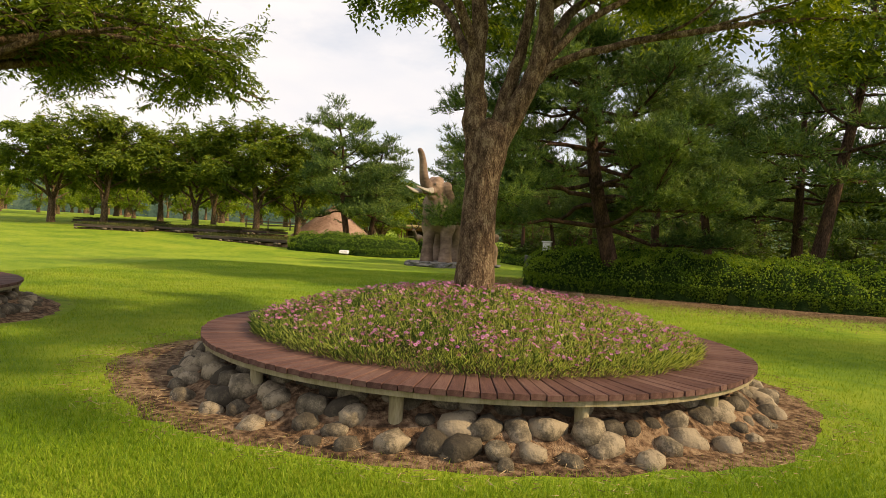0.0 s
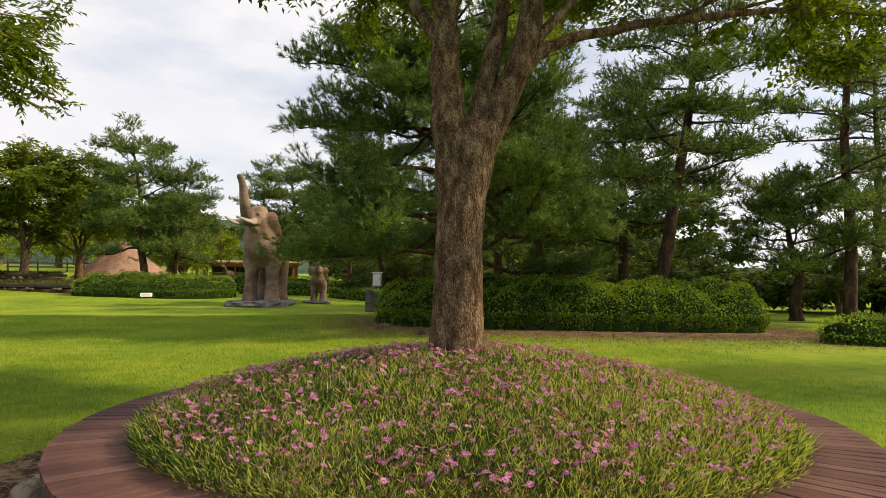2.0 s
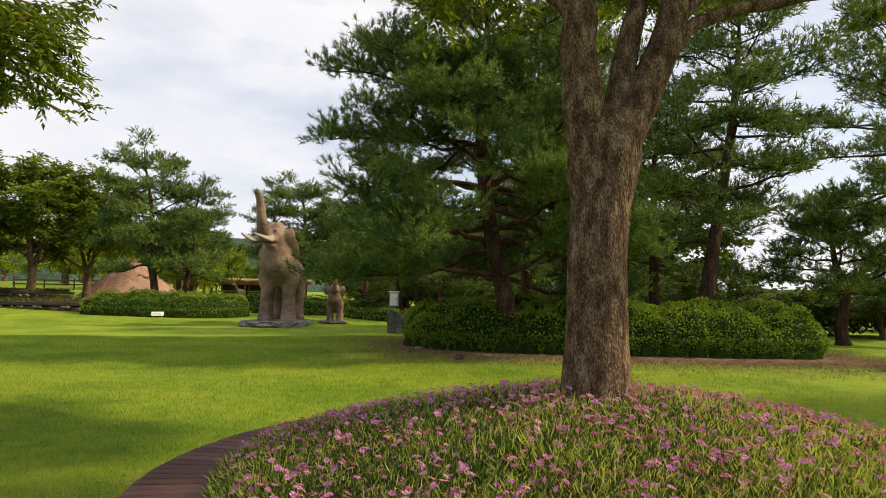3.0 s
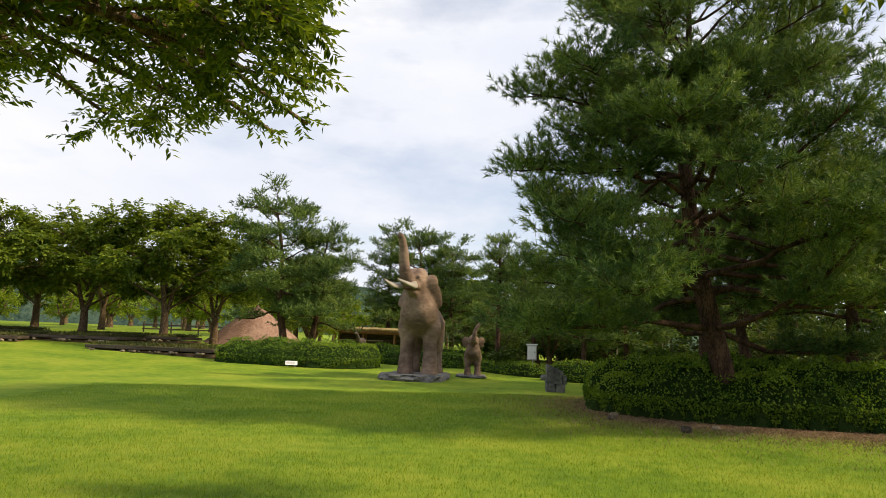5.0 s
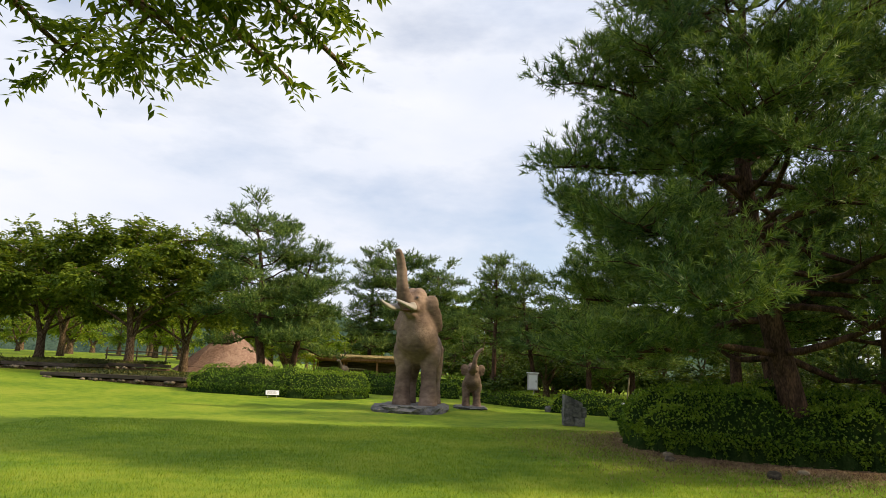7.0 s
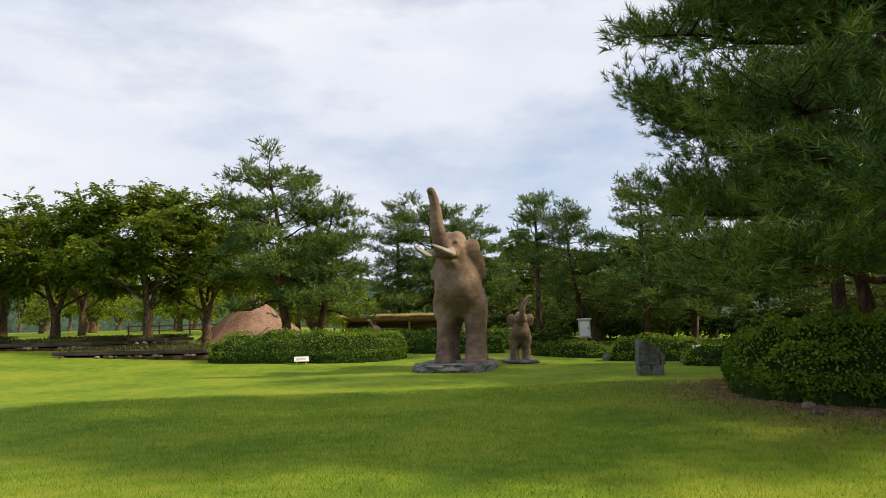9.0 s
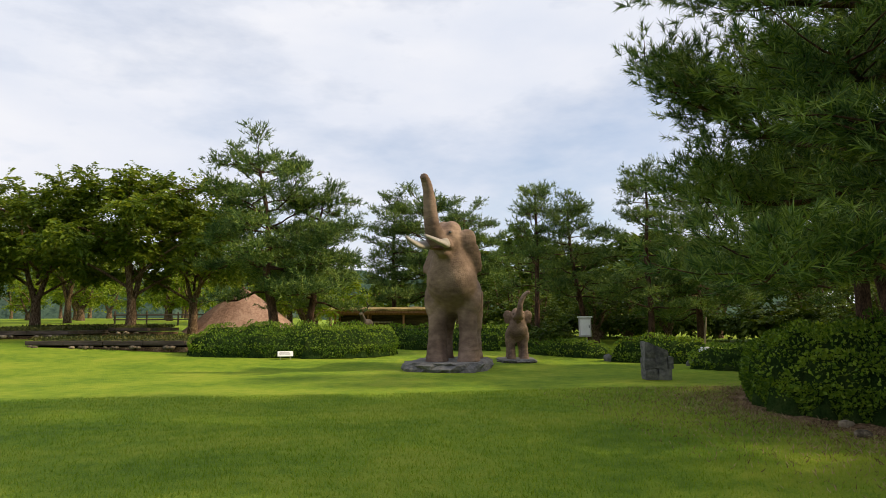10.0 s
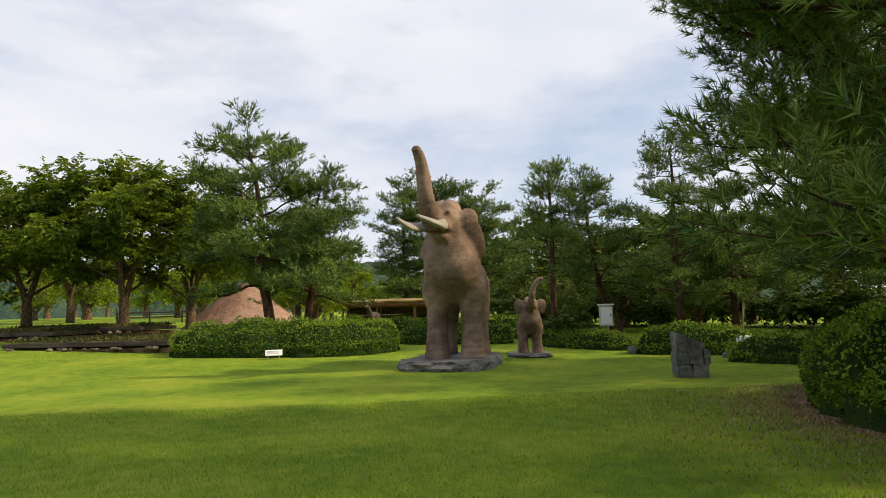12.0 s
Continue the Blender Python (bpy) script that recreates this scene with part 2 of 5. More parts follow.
def box_bm(sx, sy, sz, at=(0, 0, 0), bevel=0.0, bm=None, turn=None):
    """A box resting with its bottom middle at the given place."""
    bm = bm or bmesh.new()
    m = Matrix.Translation(Vector(at)) @ (turn or Matrix()) @ Matrix.Translation((0, 0, sz / 2)) @ Matrix.Diagonal((sx, sy, sz, 1))
    r = bmesh.ops.create_cube(bm, size=1, matrix=m)
    if bevel:
        edges = list({e for v in r["verts"] for e in v.link_edges})
        bmesh.ops.bevel(bm, geom=edges, offset=bevel, segments=1, affect="EDGES")
    return bm


def tube(points, radii, sides=8, cap=True):
    """A bent, tapered tube as (verts, quads)."""
    p = np.asarray(points, float)
    n = len(p)
    d = np.gradient(p, axis=0)
    d /= np.linalg.norm(d, axis=1)[:, None] + 1e-9
    ref = np.array([1.0, 0, 0]) if abs(d[0][0]) < 0.8 else np.array([0, 1.0, 0])
    u = np.cross(d, ref)
    u /= np.linalg.norm(u, axis=1)[:, None] + 1e-9
    w = np.cross(d, u)
    a = np.arange(sides) * 2 * math.pi / sides
    v = p[:, None] + np.asarray(radii)[:, None, None] * (np.cos(a)[None, :, None] * u[:, None] + np.sin(a)[None, :, None] * w[:, None])
    i, j = np.meshgrid(np.arange(n - 1), np.arange(sides), indexing="ij")
    j2 = (j + 1) % sides
    f = np.stack([i * sides + j, i * sides + j2, (i + 1) * sides + j2, (i + 1) * sides + j], -1).reshape(-1, 4)
    return v.reshape(-1, 3), f


def unit(v):
    return v / (np.linalg.norm(v, axis=-1, keepdims=True) + 1e-9)


def leaves(p, d, length, width, r, flat=0.6):
    """Folded two-triangle leaves at p pointing along d."""
    n = len(p)
    d = unit(d)
    up = unit(r.normal(size=(n, 3)) * (1 - flat) + np.array([0, 0, 1.0]) * flat)
    s = unit(np.cross(d, up))
    nn = np.cross(s, d)
    L, W = (np.asarray(x).reshape(-1, 1) * np.ones((n, 1)) for x in (length, width))
    v = np.stack([p, p + d * L * 0.45 + s * W / 2 + nn * W * 0.15, p + d * L - nn * L * 0.08, p + d * L * 0.45 - s * W / 2 + nn * W * 0.15], 1)
    k = np.arange(n)[:, None] * 4
    return v.reshape(-1, 3), np.concatenate([k + [0, 1, 2], k + [0, 2, 3]])


def blades(p, d, length, width, r):
    """Thin one-triangle blades or needles."""
    n = len(p)
    d = unit(d)
    s = unit(np.cross(d, r.normal(size=(n, 3)))) * (np.asarray(width).reshape(-1, 1) / 2)
    v = np.stack([p - s, p + s, p + d * np.asarray(length).reshape(-1, 1)], 1)
    return v.reshape(-1, 3), np.arange(3 * n).reshape(-1, 3)


def ground_z(x, y):
    d = np.maximum(0, np.asarray(y) * 0.97 - np.asarray(x) * 0.2 - 31.5)
    s = np.clip((-7 - np.asarray(x)) / 12, 0, 1)
    top = 0.6 + 1.7 * s * s * (3 - 2 * s)
    return top * (1 - np.exp(-d * 0.07 / top))


def gz(x, y):
    return float(ground_z(x, y))


def stone_mesh(name, r, mat, sub=2, rough=0.22, squash=(1, 1, 1), boxy=0.0):
    bm = bmesh.new()
    bmesh.ops.create_icosphere(bm, subdivisions=sub, radius=1)
    off = Vector(r.uniform(-50, 50, 3))
    for v in bm.verts:
        c = v.co.copy()
        if boxy:
            k = max(abs(c.x), abs(c.y), abs(c.z))
            c = c.lerp(c / k * 0.8, boxy)
        c *= 1 + rough * (noise.noise(c * 1.1 + off) + 0.5 * noise.noise(c * 2.7 + off))
        v.co = Vector((c.x * squash[0], c.y * squash[1], c.z * squash[2]))
    me = bpy.data.meshes.new(name)
    bm.to_mesh(me)
    bm.free()
    for q in me.polygons:
        q.use_smooth = True
    me.materials.append(mat)
    return me


# ---- ground ----
gx = np.unique(np.concatenate([np.arange(-60, 60.1, 1.5), np.arange(-300, 301, 20), np.arange(-3000, 3001, 300)]))
gy = np.unique(np.concatenate([np.arange(-30, 90.1, 1.5), np.arange(-300, 401, 20), np.arange(-3000, 3001, 300)]))
X, Y = np.meshgrid(gx, gy, indexing="ij")
Z = ground_z(X, Y) + 0.02 * np.sin(X * 0.7 + 1) * np.sin(Y * 0.6) * (np.abs(X) < 50) * (Y > 14)
i, j = np.meshgrid(np.arange(len(gx) - 1), np.arange(len(gy) - 1), indexing="ij")
NY = len(gy)
quads = np.stack([i * NY + j, (i + 1) * NY + j, (i + 1) * NY + j + 1, i * NY + j + 1], -1).reshape(-1, 4)
tagged(link("ground", mesh_of("ground", [(np.stack([X, Y, Z], -1), quads, 0)], [LAWN], True)), "wide mown green lawn, patchy and gently rising", "lawn", kind="structure")


def soil_patch(outline_fn, cx, cy, label, litter=0, seed=1, lift=0.012, spread=1.0):
    """A patch of bare soil with a ragged edge, lying on the lawn, with straw on it."""
    n, rings = 120, 14
    r = np.random.default_rng(seed)
    a = np.arange(n) * 2 * math.pi / n
    edge = np.array([outline_fn(t) for t in a])
    wob = 1 + 0.05 * np.array([noise.noise(Vector((math.cos(t) * 3, math.sin(t) * 3, seed))) + 0.6 * noise.noise(Vector((math.cos(t) * 11, math.sin(t) * 11, seed))) for t in a])
    v = [np.array([[cx, cy]])]
    for k in range(1, rings + 1):
        v.append(np.array([cx, cy]) + (edge * wob[:, None] - np.array([cx, cy]) * wob[:, None] + np.array([0, 0])) * (k / rings))
    xy = np.concatenate(v)
    rr = np.concatenate([[0], np.repeat(np.arange(1, rings + 1) / rings, n)])
    z = ground_z(xy[:, 0], xy[:, 1]) + lift + 0.02 * (1 - rr) + 0.012 * r.random(len(xy)) * (rr < 0.99) - 0.02 * (rr >= 0.99)
    f4 = np.array([[1 + (k - 1) * n + q, 1 + k * n + q, 1 + k * n + (q + 1) % n, 1 + (k - 1) * n + (q + 1) % n] for k in range(1, rings) for q in range(n)])
    V = np.column_stack([xy, z])
    me = mesh_of("soil_patch", [(V, f4, 0)], [SOIL], True)
    ob = tagged(link("soil_patch", me), label, "soil", kind="structure")
    if litter:
        t = r.random(litter)
        kk = r.integers(0, n, litter)
        rad = np.sqrt(r.uniform(0.25, 1.12, litter)) * spread
        q = np.array([cx, cy]) + (edge[kk] - np.array([cx, cy])) * rad[:, None] + r.normal(size=(litter, 2)) * 0.06
        p = np.column_stack([q, ground_z(q[:, 0], q[:, 1]) + lift + 0.02 + 0.02 * r.random(litter)])
        d = np.column_stack([r.normal(size=(litter, 2)), r.normal(size=litter) * 0.15])
        s = tagged(link("straw_litter", mesh_of("straw_litter", [(*blades(p, d, r.uniform(0.03, 0.10, litter), r.uniform(0.003, 0.006, litter), r), 0)], [STRAW]), ob), kind="stuff")
    return ob


# ---- plants ----
def grow(p, d, length, r0, r, n=6, wander=0.18, lift=0.0, r1=0.25):
    """A wandering limb: points and radii."""
    p, d = np.array(p, float), unit(np.array(d, float))
    pts, step = [p], length / n
    for k in range(n):
        d = unit(d + r.normal(size=3) * wander + np.array([0, 0, lift]))
        p = p + d * step
        pts.append(p)
    return np.array(pts), np.linspace(r0, r0 * r1, n + 1)


def along(pts, t):
    k = np.clip(t * (len(pts) - 1), 0, len(pts) - 1.001)
    i = int(k)
    return pts[i] + (pts[i + 1] - pts[i]) * (k - i), unit(pts[i + 1] - pts[i])


def broadleaf(name, at, mains, r, leaf=(0.09, 0.036), twigs=2400, per=14, mat=LEAF, label="", sub=5, droop=-0.05, trunk=None, twig_len=0.55, reach=1.6, keep=None, group="", thick=3, sides=(10, 6, 4)):
    """A deciduous tree: trunk, main limbs given as polylines with a radius, branches grown from them, twigs with leaves."""
    ob = root(name, Matrix.Translation(Vector(at)), label, "tree", group)
    tips = []
    if trunk is not None:
        pts, rad = trunk
        v, f = tube(pts, rad, 20)
        v = v + 0.018 * np.array([noise.noise(Vector((q[0] * 7, q[1] * 7, q[2] * 3.2))) for q in v])[:, None] * unit(v * np.array([1, 1, 0]))
        link("trunk", mesh_of("trunk", [(v, f, 0)], [BARK], True), ob)
    for pts, rad in mains:
        pts = np.asarray(pts, float)
        nd = 16 if sides[0] > 8 else 7
        dense = np.array([along(pts, q)[0] for q in np.linspace(0, 1, nd)])
        dense[1:-1] = (dense[:-2] + 2 * dense[1:-1] + dense[2:]) / 4 + r.normal(size=(nd - 2, 3)) * rad * 0.10
        wood = [(*tube(dense, np.linspace(rad, rad * 0.3, nd), sides[0]), 0)]
        for k in range(sub):
            s = r.uniform(0.3, 1.0)
            p, d = along(dense, s)
            az = r.uniform(0, 2 * math.pi)
            side = unit(np.array([math.cos(az), math.sin(az), 0.15]))
            b, rb = grow(p, d * 0.5 + side * 0.9, r.uniform(0.7, 1.0) * reach, rad * (1 - 0.65 * s) * 0.55, r, lift=droop * 0.3)
            if keep is not None and not keep(b[-1:])[0]:
                continue
            wood.append((*tube(b, rb, sides[1]), 0))
            for q in range(thick):
                s2 = r.uniform(0.25, 1.0)
                p2, d2 = along(b, s2)
                c, rc = grow(p2, d2 * 0.6 + r.normal(size=3) * np.array([0.6, 0.6, 0.25]), r.uniform(0.5, 1.0) * reach * 0.62, max(0.006, rb[0] * 0.4), r, n=5, lift=droop)
                if keep is None or keep(c[-1:])[0]:
                    wood.append((*tube(c, rc, sides[2]), 0))
                tips.append(c)
            tips.append(b[2:])
        tips.append(dense[nd * 2 // 3:])
        tips.append(dense[nd * 5 // 6:])
        link("limb", mesh_of("limb", wood, [BARK], True), ob)
    if keep is not None:
        tips = [q for q in tips if keep(q[len(q) // 2:len(q) // 2 + 1])[0]]
    n = twigs
    pick = r.integers(0, len(tips), n)
    P, D = np.empty((n, 3)), np.empty((n, 3))
    for k in range(n):
        P[k], D[k] = along(tips[pick[k]], r.uniform(0.1, 1.0))
    D = unit(D * 0.5 + r.normal(size=(n, 3)) * np.array([0.7, 0.7, 0.35]) + np.array([0, 0, droop]))
    if keep is not None:
        ok = keep(P + D * twig_len * 0.6)
        P, D = P[ok], D[ok]
    n = len(P)
    t = np.tile(np.linspace(0.12, 1, per), (n, 1))
    side = unit(np.cross(D, np.array([0, 0, 1.0]) + r.normal(size=(n, 3)) * 0.25))
    sgn = np.where(np.arange(per) % 2 == 0, 1.0, -1.0)
    TL = r.uniform(0.6, 1.2, n)[:, None, None] * twig_len
    pos = P[:, None] + D[:, None] * t[..., None] * TL + np.array([0, 0, -0.12]) * (t[..., None] ** 2) * TL
    dr = D[:, None] * 0.55 + side[:, None] * sgn[None, :, None] * 0.9 + np.array([0, 0, -0.25]) + r.normal(size=(n, per, 3)) * 0.22
    m = n * per
    size = r.uniform(0.7, 1.2, m)
    link("crown", mesh_of("crown", [(*leaves(pos.reshape(-1, 3), dr.reshape(-1, 3), leaf[0] * size, leaf[1] * size, r, 0.7), 0)], [mat]), ob)
    return ob


def pine(name, m, r, height, spine, reach, first, whorls, tuft=(0.15, 0.012, 26), density=1.0, label="", shape=0.55, trunk_r=0.2, group="", droop=-0.02, uneven=0.55, inner=0.36):
    """A pine: bent trunk, whorls of near-level limbs, flat sprays of needle tufts."""
    ob = root(name, m, label, "pine tree", group)
    spine = np.asarray(spine, float)
    t = np.linspace(0, 1, 22)
    sp = np.array([along(spine, q)[0] for q in t])
    for _ in range(2):
        sp[1:-1] = (sp[:-2] + 2 * sp[1:-1] + sp[2:]) / 4
    rad = trunk_r * (1 - t) ** 0.8 + 0.025
    rad[0] *= 1.25
    link("trunk", mesh_of("trunk", [(*tube(sp, rad, 14), 0)], [PINE_BARK], True), ob)
    tp, td = [], []
    for k in range(whorls):
        s = first + (0.985 - first) * (k / (whorls - 1)) ** 0.9
        p, d = along(sp, min(s, 0.999))
        prof = (1 - s) / (1 - first)
        L0 = reach * (0.22 + 0.78 * prof ** shape)
        for q in range(4 if s < 0.9 else 5):
            az = k * 2.4 + q * 2 * math.pi / 4 + r.uniform(-0.5, 0.5)
            L = L0 * r.uniform(uneven, 1.08)
            tilt = 0.02 + 0.5 * (1 - prof) ** 2 + r.uniform(-0.10, 0.14)
            limb, lr = grow(p + np.array([0, 0, r.uniform(-0.2, 0.2)]), (math.cos(az), math.sin(az), tilt), L, max(0.016, trunk_r * 0.34 * (0.35 + 0.65 * prof)), r, n=8, wander=0.16, lift=droop * (1 if L > 1.5 else 0))
            limb[:, 2] = np.maximum(limb[:, 2], limb[0, 2] - 0.4)
            wood = [(*tube(limb, lr, 5), 0)]
            nb = max(4, int(L / 0.25))
            for b in range(nb):
                u = inner + (1 - inner) * (b + r.random()) / nb
                pb, db = along(limb, min(u, 0.999))
                sd = np.array([-db[1], db[0], 0]) * (1 if b % 2 else -1)
                bl = (0.38 + 0.40 * L * (1 - u) + 0.13 * L * u) * r.uniform(0.7, 1.2)
                br, rb = grow(pb, db * 0.75 + sd * 0.85 + np.array([0, 0, 0.16]), bl, 0.014, r, n=4, wander=0.15, lift=0.10)
                wood.append((*tube(br, rb, 3), 0))
                nt = max(4, int(bl / 0.062 * density))
                for w in range(nt):
                    uu = 0.15 + 0.85 * (w + 0.7) / nt
                    pt, dt = along(br, min(uu, 0.999))
                    off = r.normal(size=3) * np.array([0.17, 0.17, 0.07])
                    tp.append(pt + off + np.array([0, 0, 0.02]))
                    td.append(dt * 0.6 + off * 3 + np.array([0, 0, 0.45]))
            link("limb", mesh_of("limb", wood, [PINE_BARK], True), ob)
    tp, td = np.array(tp), unit(np.array(td))
    ln, wd, cnt = tuft
    n = len(tp)
    u = r.random((n, cnt))
    rand = r.normal(size=(n, cnt, 3))
    dirs = td[:, None] * (0.55 + 0.5 * u[..., None]) + unit(rand) * 0.75
    base = tp[:, None] + td[:, None] * (u[..., None] - 0.5) * ln * 0.9
    k = n * cnt
    link("crown", mesh_of("crown", [(*blades(base.reshape(-1, 3), dirs.reshape(-1, 3), r.uniform(0.7, 1.15, k) * ln, np.full(k, wd), r), 0)], [NEEDLE]), ob)
    return ob


def inside(poly, x, y):
    c = np.zeros(np.shape(x), bool)
    n = len(poly)
    for i in range(n):
        (x1, y1), (x2, y2) = poly[i], poly[(i + 1) % n]
        c ^= ((y1 > y) != (y2 > y)) & (x < (x2 - x1) * (y - y1) / (y2 - y1 + 1e-12) + x1)
    return c


def edge_dist(poly, x, y):
    d = np.full(np.shape(x), 1e9)
    n = len(poly)
    for i in range(n):
        a, b = np.array(poly[i]), np.array(poly[(i + 1) % n])
        ab = b - a
        t = np.clip(((x - a[0]) * ab[0] + (y - a[1]) * ab[1]) / (ab @ ab), 0, 1)
        d = np.minimum(d, np.hypot(x - a[0] - t * ab[0], y - a[1] - t * ab[1]))
    return d


def round_poly(poly, n=2):
    p = [np.array(q, float) for q in poly]
    for _ in range(n):
        p = [w for a, b in zip(p, p[1:] + p[:1]) for w in (a * 0.75 + b * 0.25, a * 0.25 + b * 0.75)]
    return p


def hedge(name, poly, height, label, r, per=420, leaf=(0.062, 0.044), step=0.16, lumps=0.16, mat=HEDGE, core=HEDGE_SHADE_CORE, group="", soft=0.7, deep=99.0):
    """A clipped bush over an outline: a body coloured dark as inner shade, and a coat of leaves with lumps and gaps."""
    poly = round_poly(poly)
    P = np.array(poly)
    lo, hi = P.min(0), P.max(0)
    c = P.mean(0)
    ob = root(name, Matrix.Translation((c[0], c[1], gz(c[0], c[1]))), label, "hedge", group)
    gzc = gz(c[0], c[1])

    def top(x, y):
        d = edge_dist(poly, x, y)
        e = np.clip(d / soft, 0, 1)
        prof = np.sqrt(np.clip(1 - (1 - e) ** 2, 0, 1))
        lump = np.array([noise.noise(Vector((a * 0.9, b * 0.9, 3.1))) + 0.9 * noise.noise(Vector((a * 2.4, b * 2.4, 9.2))) for a, b in zip(np.ravel(x), np.ravel(y))]).reshape(np.shape(x))
        return height * (0.30 + 0.70 * prof) + lumps * lump * (0.4 + 0.6 * prof)

    # shade-coloured body: shrunken outline rings and a bumpy top
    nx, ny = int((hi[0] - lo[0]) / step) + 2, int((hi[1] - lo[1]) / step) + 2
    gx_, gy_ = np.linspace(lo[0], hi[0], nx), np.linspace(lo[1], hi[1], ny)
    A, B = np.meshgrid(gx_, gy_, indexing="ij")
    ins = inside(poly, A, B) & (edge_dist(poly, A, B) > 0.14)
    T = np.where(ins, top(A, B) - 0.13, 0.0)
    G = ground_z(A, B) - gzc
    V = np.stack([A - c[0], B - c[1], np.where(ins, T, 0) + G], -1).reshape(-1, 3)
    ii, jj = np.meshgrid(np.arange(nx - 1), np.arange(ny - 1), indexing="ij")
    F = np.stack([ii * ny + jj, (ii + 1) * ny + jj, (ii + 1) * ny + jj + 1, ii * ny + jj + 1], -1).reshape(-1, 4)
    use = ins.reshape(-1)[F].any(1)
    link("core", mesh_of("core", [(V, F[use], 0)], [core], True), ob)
    # coat: leaves on top and flank
    area = (hi[0] - lo[0]) * (hi[1] - lo[1])
    n = int(area * per)
    x, y = r.uniform(lo[0], hi[0], n), r.uniform(lo[1], hi[1], n)
    k = inside(poly, x, y) & (edge_dist(poly, x, y) < deep)
    x, y = x[k], y[k]
    z = top(x, y) - np.abs(r.normal(size=len(x))) * 0.035
    e = 0.02
    d0 = edge_dist(poly, x, y)
    nrm = np.column_stack([-(edge_dist(poly, x + e, y) - d0) / e, -(edge_dist(poly, x, y + e) - d0) / e, np.zeros(len(x))])
    w = np.clip(1 - d0 / soft, 0, 1)[:, None]
    nrm = unit(nrm * w + np.array([0, 0, 1.0]) * (1.05 - w))
    per_len = np.linalg.norm(np.roll(P, -1, 0) - P, axis=1)
    m = int(per_len.sum() * height * per * 0.8)
    seg = r.choice(len(P), m, p=per_len / per_len.sum())
    u = r.random((m, 1))
    q = P[seg] * (1 - u) + np.roll(P, -1, 0)[seg] * u
    tang = np.roll(P, -1, 0)[seg] - P[seg]
    out = unit(np.column_stack([tang[:, 1], -tang[:, 0], np.zeros(m)]))
    mid = q + out[:, :2] * 0.05
    out[inside(poly, mid[:, 0], mid[:, 1])] *= -1
    zz = r.uniform(0.02, 0.44, m) * height
    bul = np.array([noise.noise(Vector((a * 1.6, b * 1.6, h * 1.6))) for a, b, h in zip(q[:, 0], q[:, 1], zz)])
    inset = 0.04 + 0.10 * np.clip(1 - zz / height * 2.4, 0, 1) - 0.13 * bul
    q = q - out[:, :2] * inset[:, None]
    pos = np.concatenate([np.column_stack([x, y, z + ground_z(x, y) - gzc]), np.column_stack([q, zz + ground_z(q[:, 0], q[:, 1]) - gzc])]) - np.array([c[0], c[1], 0])
    nrm = np.concatenate([nrm, out])
    m = len(pos)
    d = nrm * 0.7 + r.normal(size=(m, 3)) * 0.75 + np.array([0, 0, 0.05])
    s = r.uniform(0.65, 1.25, m)
    link("foliage", mesh_of("foliage", [(*leaves(pos + nrm * 0.01, d, leaf[0] * s, leaf[1] * s, r, 0.2), 0)], [mat]), ob)
    return ob


